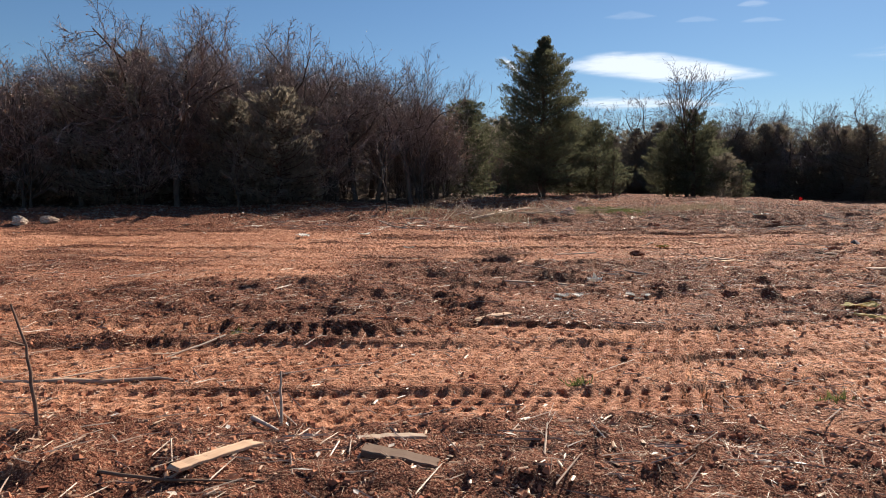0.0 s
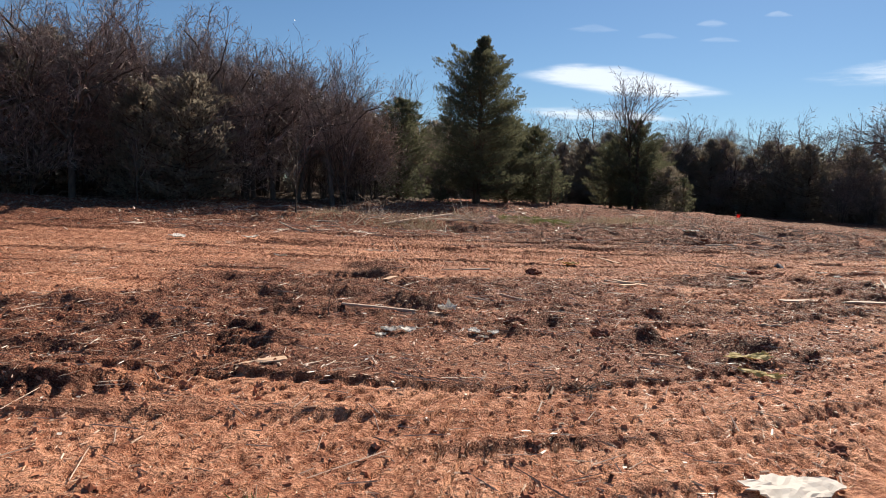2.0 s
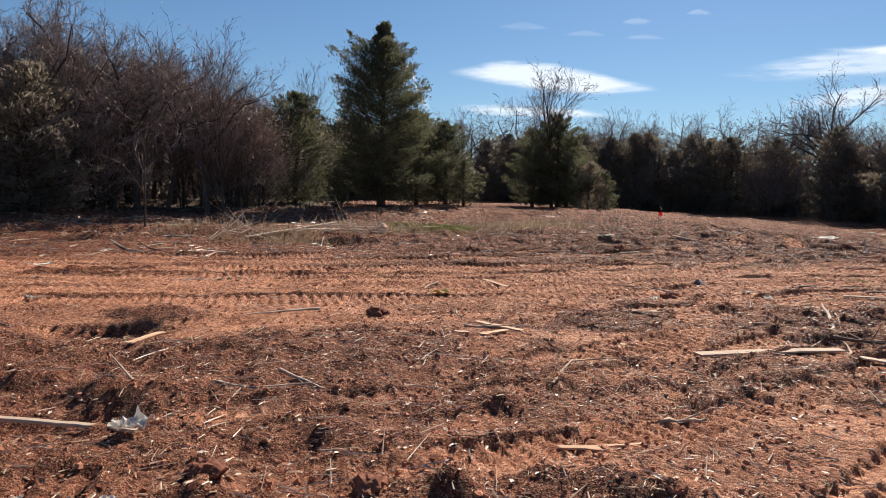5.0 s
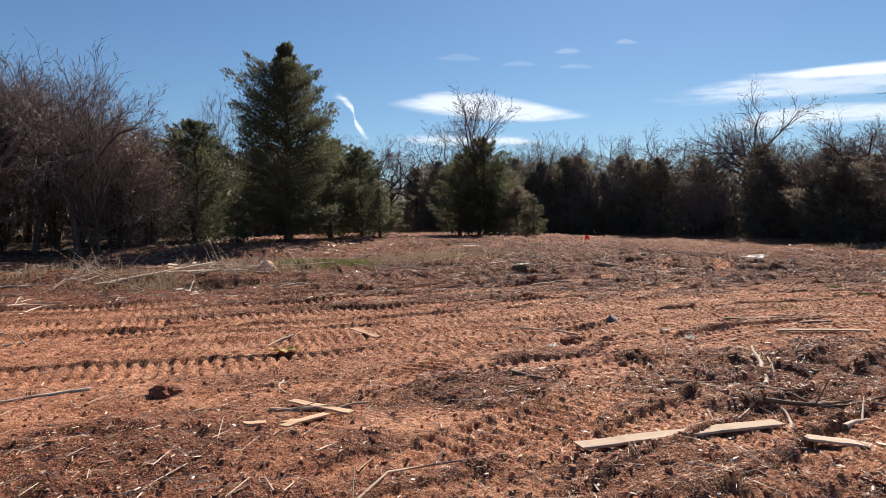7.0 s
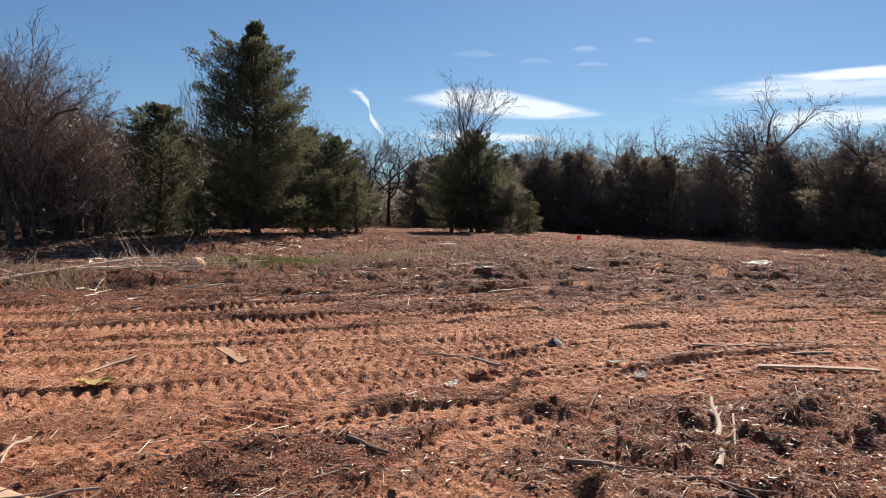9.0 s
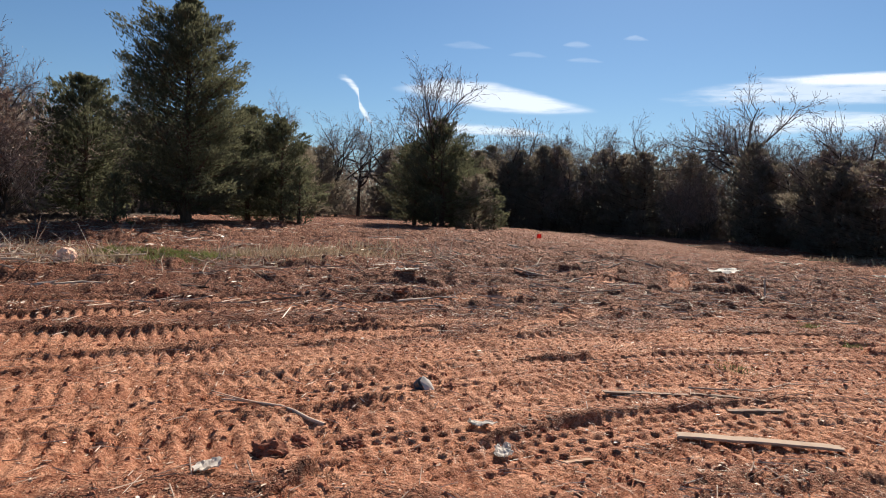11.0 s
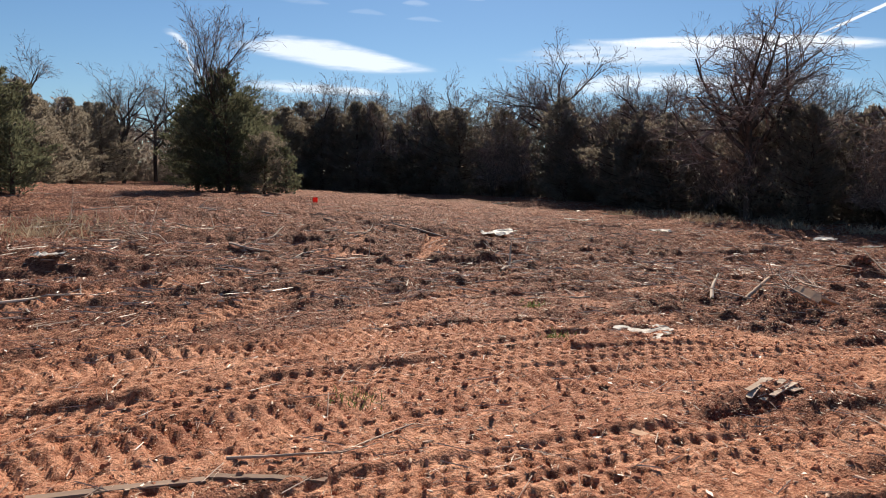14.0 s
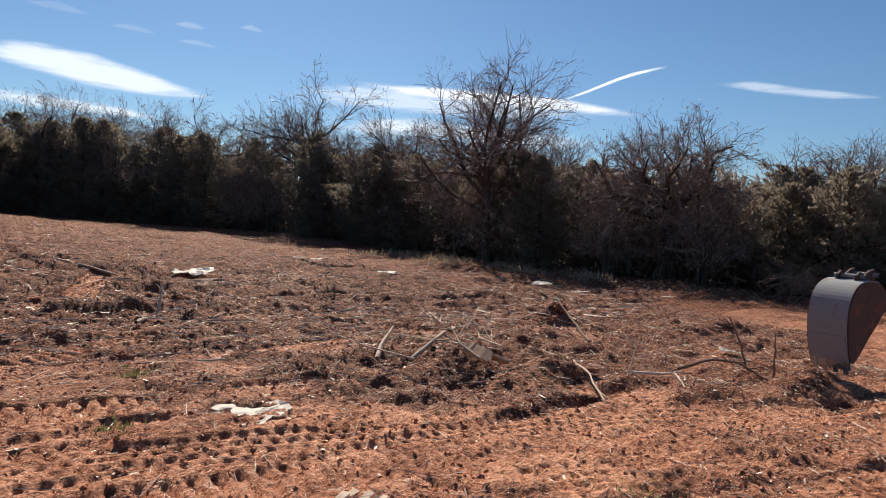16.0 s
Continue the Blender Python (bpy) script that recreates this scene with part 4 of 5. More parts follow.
def leaf_floor(name, line, depth, n, material, size, label, seed):
    """Fallen leaves along the wood's edge."""
    rng = np.random.default_rng(seed)
    w = spline(line, 0.5)
    xy = w[rng.integers(0, len(w), n)] + rng.normal(0, depth / 2, (n, 2))
    p = np.column_stack([xy, ground(xy[:, 0], xy[:, 1]) + 0.02])
    ln = size * rng.uniform(0.5, 1.3, n)
    me = scattered(name, LEAF_V, LEAF_F, p, turns(rng, n, 0.5), np.column_stack([ln, ln, ln]), material)
    tagged(new(name, me), label, "leaf litter", kind="stuff")


leaf_floor("fallen_leaves", [(-26, 23.5), (-18, 25), (-12, 26), (-6, 26.5), (0, 28), (3, 31)], 5.0, 9000, DRY_LEAF, 0.075, "brown fallen leaves on the shaded wood floor", 31)
leaf_floor("fallen_leaves", [(36, 48), (37, 40), (36, 33), (35.5, 26), (37.5, 20), (42, 14)], 3.0, 4000, DRY_LEAF, 0.08, "brown fallen leaves along the wood's edge", 32)


def grass(name, spots, n, height, material, label, seed):
    """Clumps of blades round spots of x, y and radius."""
    rng = np.random.default_rng(seed)
    spots = np.array(spots, float)
    i = rng.integers(0, len(spots), n)
    xy = spots[i, :2] + rng.normal(0, 0.5, (n, 2)) * spots[i, 2:3]
    p = np.column_stack([xy, ground(xy[:, 0], xy[:, 1]) - 0.01])
    h = height * rng.uniform(0.35, 1.1, n)
    rot = turns(rng, n, 0.38)
    blade = [(-1, 0, 0), (1, 0, 0), (0.25, 0.9, 0.55), (0.1, 2.4, 1.0)]
    me = scattered(name, blade, [(0, 1, 2), (0, 2, 3)], p, rot, np.column_stack([np.full(n, 0.006), h * 0.22, h]), material)
    tagged(new(name, me), label, "grass", kind="stuff")


grass("dry_grass", [(1.2, 22.6, 1.2), (3.6, 24.2, 1.3), (5.0, 23.6, 0.8), (8.6, 24.6, 1.2), (9.4, 25.4, 1.0), (7.4, 25.0, 1.0), (-0.6, 23.6, 1.2), (10.5, 26.5, 1.2), (2.2, 22.0, 0.8)], 3600, 0.24, STRAW, "tufts of dry pale grass by the cleared edge", 41)
grass("green_grass_patch", [(6.0, 24.2, 0.7), (6.7, 24.5, 0.7), (5.6, 24.9, 0.6), (5.1, 24.3, 0.5)], 5000, 0.13, GREEN, "low yellow-green grass patch on soil", 42)
grass("green_weeds", [(-1.73, 5.84, 0.10), (0.9, 4.3, 0.06), (2.3, 3.9, 0.08), (15.4, 16.9, 0.15), (17.6, 13.9, 0.35), (12.9, 15.9, 0.2), (16.1, 18.4, 0.15)], 700, 0.07, GREEN, "small green weeds sprouting from red soil", 43)
grass("edge_grass", [(33.5, 31.5, 1.0), (34.5, 33.0, 1.2), (36, 30.5, 1.0), (34, 28, 0.8), (35, 36, 1.2), (37.6, 31, 1.0), (35.2, 26, 0.8), (33, 36, 0.7)], 1600, 0.34, STRAW, "tall dry grass along the wood's edge", 44)

# ---------------------------------------------------------------- single things
thing_rng = np.random.default_rng(101)
GREY_WOOD = scrap_material("weathered_board", (0.40, 0.29, 0.215), (0.66, 0.53, 0.42), by="each")
BRIGHT_WOOD = scrap_material("split_wood", (0.42, 0.235, 0.14), (0.68, 0.47, 0.32), by="each")
DARK_WOOD = scrap_material("dark_old_wood", (0.15, 0.095, 0.068), (0.32, 0.22, 0.16), by="each")
PAPER = scrap_material("dirty_white_sheet", (0.62, 0.56, 0.50), (0.86, 0.83, 0.79), 0.6, 6, (1, 1, 1), "each")
ROCK = scrap_material("orange_stone", (0.66, 0.40, 0.28), (0.86, 0.60, 0.46), 0.9, 9, (1, 1, 1), "each")
EARTH = scrap_material("dark_clod", (0.19, 0.070, 0.043), (0.36, 0.14, 0.08), 0.95, 12, (1, 1, 1), "each")
YELLOW = scrap_material("yellow_sheet", (0.62, 0.47, 0.16), (0.80, 0.64, 0.27), 0.7, 8, (1, 1, 1), "each")
RED = scrap_material("red_plastic", (0.55, 0.03, 0.02), (0.7, 0.06, 0.04), 0.5, 8, (1, 1, 1), "each")
PALE = scrap_material("barkless_branch", (0.46, 0.35, 0.27), (0.74, 0.62, 0.51), by="each")


for _m in (PAPER, YELLOW):
    _t = _m.node_tree
    _tr, _mx = _t.nodes.new("ShaderNodeBsdfTranslucent"), _t.nodes.new("ShaderNodeMixShader")
    _tr.inputs["Color"].default_value = (0.8, 0.76, 0.7, 1) if _m == PAPER else (0.55, 0.42, 0.18, 1)
    _mx.inputs["Fac"].default_value = 0.35
    _t.links.new(_t.nodes["Principled BSDF"].outputs[0], _mx.inputs[1])
    _t.links.new(_tr.outputs[0], _mx.inputs[2])
    _t.links.new(_mx.outputs[0], _t.nodes["Material Output"].inputs["Surface"])


def plank(name, label, a, b, width, thick, material, lift=0.0, tip=0.0, split=0.25, group="boards"):
    """A weathered board from a to b, with worn edges, a slight warp and splintered ends."""
    a, b = np.array(a, float), np.array(b, float)
    long = float(np.linalg.norm(b - a))
    za, zb = gz(*a), gz(*b)
    zm = (gz(*((a + b) / 2)) + za + zb) / 3
    thick = thick * 0.65
    n, rows = 9, []
    for i in range(n + 1):
        u = i / n
        w = width / 2 * (1 + thing_rng.uniform(-0.04, 0.04))
        z = 0.004 * math.sin(u * 3.1) + thing_rng.uniform(-0.003, 0.003)
        end = split * width if i in (0, n) else 0
        s = -1 if i == 0 else 1
        x = (u - 0.5) * long
        e = 0.18 * thick
        row = []
        for y, q in ((-w + e, 0), (-w, e), (-w, thick - e), (-w + e, thick), (-w * 0.3, thick * 0.98), (w * 0.35, thick), (w - e, thick), (w, thick - e), (w, e), (w - e, 0)):
            row.append((x + s * thing_rng.uniform(-0.5, 1) * end, y, z + q))
        rows.append(row)
    k = len(rows[0])
    v = [p for row in rows for p in row]
    f = [(i * k + j, (i + 1) * k + j, (i + 1) * k + (j + 1) % k, i * k + (j + 1) % k) for i in range(n) for j in range(k)]
    me = bpy.data.meshes.new(name)
    me.from_pydata(v, [], f + [tuple(range(k)), tuple(range(n * k + k - 1, n * k - 1, -1))])
    me.materials.append(material)
    ob = new(name, me)
    yaw = math.degrees(math.atan2(b[1] - a[1], b[0] - a[0]))
    ob.matrix_basis = pose((a[0] + b[0]) / 2, (a[1] + b[1]) / 2, zm + lift + 0.004, tip, -math.degrees(math.atan2(zb - za, long)), yaw)
    return tagged(ob, label, "board", group)


def sheet(name, label, x, y, long, wide, material, turn=0.0, curl=0.05, category="sheet", group="", lift=0.0, tip=0.0):
    """A crumpled thin sheet with a torn outline."""
    n, m = 12, 9
    seed = int(thing_rng.integers(1000))
    v = []
    for side in (1, -1):
        for i in range(n + 1):
            for j in range(m + 1):
                u, w = 2 * i / n - 1, 2 * j / m - 1
                edge = 1 + 0.20 * float(vnoise(math.atan2(w, u) * 2, 0.0, 0.7, seed)) + 0.12 * float(vnoise(math.atan2(w, u) * 2, 3.0, 0.25, seed))
                px, py = u * math.sqrt(1 - 0.38 * w * w) * edge, w * math.sqrt(1 - 0.38 * u * u) * edge
                z = 0.5 * curl * (0.5 * float(vnoise(u * 2, w * 2, 1.0, seed + 1)) + 0.35 * float(vnoise(u * 5, w * 5, 1.0, seed + 2)) + 0.5 * abs(u) ** 3)
                v.append((px * long / 2, py * wide / 2, z + 0.002 * side + 0.5 * curl))
    k = (n + 1) * (m + 1)
    f = []
    for i in range(n):
        for j in range(m):
            a = i * (m + 1) + j
            q = (a, a + m + 1, a + m + 2, a + 1)
            f += [q, tuple(k + c for c in reversed(q))]
    rim = [i * (m + 1) for i in range(n)] + [n * (m + 1) + j for j in range(m)] + [i * (m + 1) + m for i in range(n, 0, -1)] + list(range(m, 0, -1))
    f += [(rim[i], rim[i - 1], k + rim[i - 1], k + rim[i]) for i in range(len(rim))]
    me = bpy.data.meshes.new(name)
    me.from_pydata(v, [], f)
    me.materials.append(material)
    ob = new(name, me)
    ob.matrix_basis = pose(x, y, gz(x, y) + 0.006 + lift, tip, 0, turn)
    return tagged(ob, label, category, group)


def lump(name, label, x, y, size, material, category="clod", group="", sink=0.25, craggy=0.3, turn=None):
    """A clod or stone: a rounded block with crags."""
    bm = bmesh.new()
    bmesh.ops.create_icosphere(bm, subdivisions=4, radius=0.5)
    off = Vector(thing_rng.uniform(0, 90, 3))
    for v in bm.verts:
        k = 1 + craggy * noise.noise(v.co * 2.3 + off) + craggy * 0.6 * noise.noise(v.co * 6 + off) + craggy * 0.35 * noise.noise(v.co * 15 + off)
        v.co = Vector((v.co.x * size[0], v.co.y * size[1], max(v.co.z, -0.35) * size[2])) * k
    ob = new(name, bm_mesh(name, bm, material))
    ob.matrix_basis = pose(x, y, gz(x, y) + size[2] * (0.35 - sink), 0, 0, thing_rng.uniform(0, 360) if turn is None else turn)
    return tagged(ob, label, category, group)


def stick(name, label, way, radius, material, twigs=0, category="branch", group="fallen branches", rise=None, sides=6):
    """A fallen branch along way points x, y (and height over the ground), with a few side twigs."""
    pts = []
    for p in way:
        h = p[2] if len(p) > 2 else radius * 0.6
        pts.append(np.array((p[0], p[1], gz(p[0], p[1]) + h)))
    o = pts[0].copy()
    fine = [pts[0]]
    for a, b in zip(pts, pts[1:]):
        for u in (0.34, 0.67, 1.0):
            j = thing_rng.normal(0, 0.35 * radius, 3) if u < 1 else 0
            q = a + (b - a) * u + j
            if len(way[0]) == 2:
                q[2] = max(q[2], gz(q[0], q[1]) + radius * 0.5)
            fine.append(q)
    v, f = [], []
    rad = np.linspace(radius, radius * 0.45, len(fine))
    sweep(np.array(fine) - o, rad, sides, v, f)
    for _ in range(twigs):
        i = int(thing_rng.integers(1, len(fine) - 1))
        d = fine[i] - fine[i - 1]
        d = d / np.linalg.norm(d) + thing_rng.normal(0, 0.6, 3)
        d[2] = abs(d[2]) * 0.6
        d /= np.linalg.norm(d)
        ln = thing_rng.uniform(0.12, 0.4)
        p = fine[i] - o
        sweep([p, p + d * ln * 0.5, p + d * ln + np.array((0, 0, 0.04 * ln))], [radius * 0.45, radius * 0.35, radius * 0.15], 4, v, f)
    ob = new(name, mesh_of(name, v, f, material, True))
    ob.matrix_basis = pose(*o)
    return tagged(ob, label, category, group)


# boards
plank("long_board", "long pale weathered board lying on churned soil", (6.57, 10.35), (8.1, 10.42), 0.13, 0.03, GREY_WOOD)
plank("board_piece", "short pale board beside a longer one on soil", (8.0, 10.06), (8.45, 9.94), 0.12, 0.025, GREY_WOOD)
plank("narrow_board", "narrow pale board strip on red soil", (4.50, 8.26), (5.0, 8.24), 0.05, 0.02, BRIGHT_WOOD)
plank("board_piece", "split orange-brown board in a small pile of boards", (4.43, 11.42), (4.85, 11.58), 0.075, 0.022, BRIGHT_WOOD)
plank("board_piece", "split orange-brown board lying across another board", (4.70, 11.32), (5.02, 11.62), 0.075, 0.022, BRIGHT_WOOD, 0.03)
plank("board_piece", "pale split board at the head of a board pile", (4.78, 12.02), (5.22, 11.68), 0.085, 0.025, BRIGHT_WOOD, 0.02)
plank("board_piece", "short brown board tilted out of the track marks", (5.67, 15.75), (5.94, 15.2), 0.12, 0.03, BRIGHT_WOOD, 0.01, 0)
plank("long_board", "long pale weathered board among twigs", (10.97, 13.9), (11.97, 13.48), 0.10, 0.028, GREY_WOOD, 0.01)
plank("board_piece", "flat pale wood slab on red soil", (-1.08, 2.76), (-0.84, 3.1), 0.08, 0.025, BRIGHT_WOOD, 0.015)
plank("wood_block", "dark squared wood block half sunk in soil", (-0.33, 3.02), (0.0, 2.99), 0.10, 0.05, DARK_WOOD)
plank("board_piece", "thin dark board in wood litter", (-0.38, 3.2), (-0.06, 3.32), 0.05, 0.02, GREY_WOOD)
plank("narrow_board", "straight brown board edge over a hollow", (0.86, 9.17), (1.97, 8.89), 0.05, 0.035, GREY_WOOD, 0.03)
plank("board_piece", "pale broken board on edge in churned soil", (1.29, 11.1), (1.42, 11.8), 0.07, 0.02, BRIGHT_WOOD, 0.03)
plank("board_piece", "pale splintered board on red soil", (3.58, 7.28), (3.67, 6.92), 0.05, 0.02, BRIGHT_WOOD)
plank("narrow_board", "narrow pale strip of wood", (4.55, 8.31), (5.05, 8.28), 0.03, 0.015, BRIGHT_WOOD)
plank("narrow_board", "grey board flat on tracked soil", (10.95, 15.02), (11.75, 14.98), 0.06, 0.025, DARK_WOOD)
plank("narrow_board", "dark brown board flat on tracked soil", (11.78, 14.98), (12.32, 14.68), 0.05, 0.022, DARK_WOOD)
plank("narrow_board", "dark board strip sunk in soil", (11.76, 14.43), (12.22, 14.37), 0.06, 0.03, DARK_WOOD)
plank("narrow_board", "pale strip of wood far out on soil", (15.2, 22.77), (15.82, 22.8), 0.09, 0.03, BRIGHT_WOOD)
plank("board_piece", "pale wood slab on tracked soil", (14.33, 14.6), (14.44, 14.34), 0.08, 0.02, BRIGHT_WOOD, 0.01)
plank("narrow_board", "pale strip of wood on soil", (9.97, 13.64), (10.17, 13.61), 0.04, 0.015, BRIGHT_WOOD)
plank("board_piece", "flat brown board lying in litter", (0.38, 6.44), (0.66, 6.51), 0.16, 0.018, BRIGHT_WOOD, 0.01, -5)
for _a, _b, _w in (((15.62, 14.78), (15.98, 14.93), 0.05), ((15.66, 14.83), (16.06, 14.94), 0.05), ((15.72, 14.74), (16.1, 14.86), 0.05), ((15.80, 14.72), (16.16, 14.80), 0.045), ((16.02, 14.72), (16.2, 14.76), 0.05)):
    plank("broken_slat", "thin grey slat in a splayed heap of broken slats", _a, _b, _w, 0.012, GREY_WOOD, 0.004, 3, group="broken slats")
plank("fallen_pole", "long pale grey pole over the brush bank", (1.0, 21.7), (3.15, 24.1), 0.09, 0.07, GREY_WOOD, 0.12)
plank("fallen_pole", "pale grey board lying on the brush bank", (2.2, 22.9), (3.3, 23.5), 0.2, 0.05, GREY_WOOD, 0.1)
plank("fallen_pole", "thin pale pole in the brush bank", (1.9, 23.1), (4.0, 22.6), 0.06, 0.05, GREY_WOOD, 0.08)

# sheets and scraps
sheet("white_sheet", "torn dirty white sheet lying on litter", 3.27, 4.55, 0.46, 0.26, PAPER, 12, 0.05)
sheet("white_sheet", "torn white sheet on tracked red soil", 16.42, 16.75, 0.60, 0.56, PAPER, -25, 0.08)
sheet("white_scrap", "ragged white scrap standing up from soil", 1.98, 8.7, 0.22, 0.17, PAPER, 40, 0.12)
for _x, _y, _l, _w in ((1.40, 7.72, 0.15, 0.11), (1.56, 7.70, 0.14, 0.12), (1.70, 7.80, 0.12, 0.07), (1.48, 7.92, 0.11, 0.08), (1.33, 7.60, 0.09, 0.07), (2.16, 7.66, 0.13, 0.10), (2.33, 7.62, 0.11, 0.08), (2.23, 7.52, 0.09, 0.07)):
    sheet("white_scrap", "crumpled white scrap among soil clods", _x, _y, _l, _w, PAPER, thing_rng.uniform(0, 180), 0.04, group="white scraps", tip=thing_rng.uniform(-10, 10))
for _x, _y, _l, _w, _lab in ((-3.4, 16.95, 0.5, 0.3, "flat white scrap on tracked soil"), (-1.9, 17.3, 0.4, 0.18, "flat pale scrap on tracked soil"), (20.4, 26.45, 1.0, 0.7, "large flat pale sheet out on the soil"), (26.0, 26.5, 0.7, 0.5, "white scrap near the wood's edge"), (29.7, 23.9, 0.8, 0.5, "white sheet by the wood's edge"), (29.3, 22.4, 0.7, 0.4, "pale sheet by the wood's edge"), (25.8, 30.6, 0.6, 0.4, "white scrap near the wood's edge"), (26.9, 31.3, 0.6, 0.4, "white scrap near the wood's edge"), (23.85, 16.0, 0.42, 0.2, "pale ragged scrap beside a root"), (9.62, 14.3, 0.22, 0.12, "pale ragged scrap on tracked soil"), (9.6, 13.75, 0.2, 0.12, "pale scrap on soil"), (7.78, 13.74, 0.2, 0.1, "pale scrap on soil"), (10.64, 22.48, 0.3, 0.25, "white scrap on churned soil"), (8.74, 21.02, 0.25, 0.2, "white scrap on churned soil"), (-0.62, 13.85, 0.22, 0.12, "white scrap on tracked soil"), (31.4, 44.5, 0.9, 0.6, "white scrap by the far wood's edge"), (33.2, 37.2, 0.9, 0.5, "white scrap by the far wood's edge"), (10.44, 22.6, 0.35, 0.2, "white scrap on churned soil"), (28.6, 68.0, 2.2, 1.0, "pale heap under the far trees")):
    sheet("white_scrap", _lab, _x, _y, _l, _w, PAPER, thing_rng.uniform(0, 180), 0.12 * _l + 0.03, group="white scraps", tip=thing_rng.uniform(-8, 8))
sheet("yellow_scrap", "bent yellow sheet on tracked red soil", 4.74, 14.43, 0.34, 0.26, YELLOW, 10, 0.07, tip=-4)
sheet("yellow_scrap", "limp yellow-green strip on litter", 4.30, 6.9, 0.40, 0.12, YELLOW, 5, 0.06)
sheet("yellow_scrap", "limp yellow-green strip on litter", 4.22, 6.56, 0.3, 0.12, YELLOW, -40, 0.06)

# stones and clods
lump("orange_stone", "pale orange block of stone on the brush bank", 4.38, 23.4, (0.62, 0.36, 0.34), ROCK, "stone", sink=0.1)
lump("white_stone", "pale stone at the shaded wood's edge", -12.5, 20.4, (0.5, 0.4, 0.34), GREY_WOOD, "stone", sink=0.1)
lump("grey_stone", "grey stone at the shaded wood's edge", -11.8, 20.7, (0.5, 0.4, 0.3), GREY_WOOD, "stone", sink=0.1)
for _x, _y, _s in ((2.55, 7.9, 0.3), (3.36, 7.8, 0.34), (9.68, 15.42, 0.19), (0.39, 3.54, 0.08), (8.12, 14.05, 0.22), (8.33, 14.2, 0.2), (8.65, 14.12, 0.16), (9.6, 15.8, 0.1), (23.85, 19.1, 0.46), (24.2, 19.3, 0.4), (23.5, 19.0, 0.36), (10.1, 20.5, 0.34), (6.5, 20.5, 0.3), (3.7, 12.7, 0.25), (3.86, 5.12, 0.16), (4.1, 13.9, 0.16), (3.1, 17.2, 0.25), (19.9, 17.5, 0.25), (18.5, 17.4, 0.2), (20.4, 16.2, 0.2), (16.2, 19.0, 0.2)):
    _s *= 0.66 if _s > 0.25 else 1
    lump("soil_clod", "dark crumbly clod of red-brown clay", _x, _y, (_s, _s * 0.85, _s * 0.62), EARTH, group="large clods", sink=0.42, craggy=0.6)

# the scrap container beside a clod
tub = holder("crushed_tub", pose(9.40, 15.46, gz(9.40, 15.46), 0, 0, 25) @ Matrix.Scale(0.68, 4), "crushed dark blue and white plastic tub on soil", "tub")
bm = bmesh.new()
bmesh.ops.create_cone(bm, cap_ends=True, segments=14, radius1=0.06, radius2=0.08, depth=0.12, matrix=pose(0, 0, 0.055, 62, 12, 0))
for v in bm.verts:
    v.co += Vector((1, 1, 0.6)) * 0.035 * noise.noise(v.co * 14)
    v.co.z = max(v.co.z, -0.02)
part("body", bm_mesh("body", bm, scrap_material("dark_blue_plastic", (0.03, 0.045, 0.065), (0.10, 0.14, 0.18), 0.4, 8, (1, 1, 1), "each")), tub)
bm = bmesh.new()
_v = [bm.verts.new(c) for c in ((-0.04, -0.17, 0.02), (0.10, -0.19, 0.01), (0.13, -0.05, 0.10), (0.02, -0.03, 0.175), (-0.06, -0.08, 0.13))]
bm.faces.new(_v)
_g = bmesh.ops.extrude_face_region(bm, geom=bm.faces[:])
for v in [e for e in _g["geom"] if isinstance(e, bmesh.types.BMVert)]:
    v.co += Vector((0.002, -0.006, 0.003))
part("flap", bm_mesh("flap", bm, PAPER), tub, "torn white plastic flap")

# sticks, roots and branches
stick("upright_stick", "thin dark stick standing upright in soil", [(-2.02, 3.41, -0.08), (-2.06, 3.42, 0.2), (-2.08, 3.43, 0.4), (-2.16, 3.45, 0.62)], 0.012, DARK_WOOD, 1)
stick("upright_stick", "short pale stick standing in soil", [(-0.84, 3.62, -0.05), (-0.85, 3.66, 0.12), (-0.86, 3.7, 0.27)], 0.011, GREY_WOOD, 1)
stick("upright_stick", "thin dark stick standing in churned soil", [(0.78, 8.4, -0.05), (0.80, 8.4, 0.14), (0.84, 8.42, 0.32)], 0.006, DARK_WOOD, 2)
stick("fallen_branch", "forked stick end lying in litter", [(-1.02, 3.7), (-0.83, 3.5)], 0.014, PALE)
stick("fallen_branch", "long thin pale cane across red soil", [(-1.75, 5.55), (-2.1, 5.0), (-2.6, 4.4)], 0.010, GREY_WOOD, 1)
stick("fallen_branch", "thick weathered branch in the soil", [(-2.9, 4.45), (-2.2, 4.4), (-1.7, 4.5)], 0.02, GREY_WOOD, 1)
stick("fallen_branch", "thin stick lying on litter", [(-1.45, 2.86), (-1.1, 2.72), (-0.7, 2.72)], 0.009, DARK_WOOD)
stick("fallen_branch", "pale barkless branch pointing from churned soil", [(8.95, 11.6, 0.02), (9.3, 12.1, 0.05), (9.5, 12.5, 0.10)], 0.028, PALE, 2)
stick("fallen_branch", "long dark branch in the wood litter", [(8.0, 11.7), (8.53, 11.46), (8.85, 10.98), (9.2, 10.4)], 0.018, DARK_WOOD, 4)
stick("fallen_branch", "dark crossing branch in the wood litter", [(8.35, 10.86), (8.87, 10.66), (9.5, 10.75)], 0.02, DARK_WOOD, 3)
stick("fallen_branch", "short pale stick in wood litter", [(8.18, 10.39), (8.36, 10.62), (8.45, 10.85)], 0.016, PALE)
stick("fallen_branch", "pale thick stick in wood litter", [(8.5, 10.25), (8.92, 10.45)], 0.024, PALE, 1)
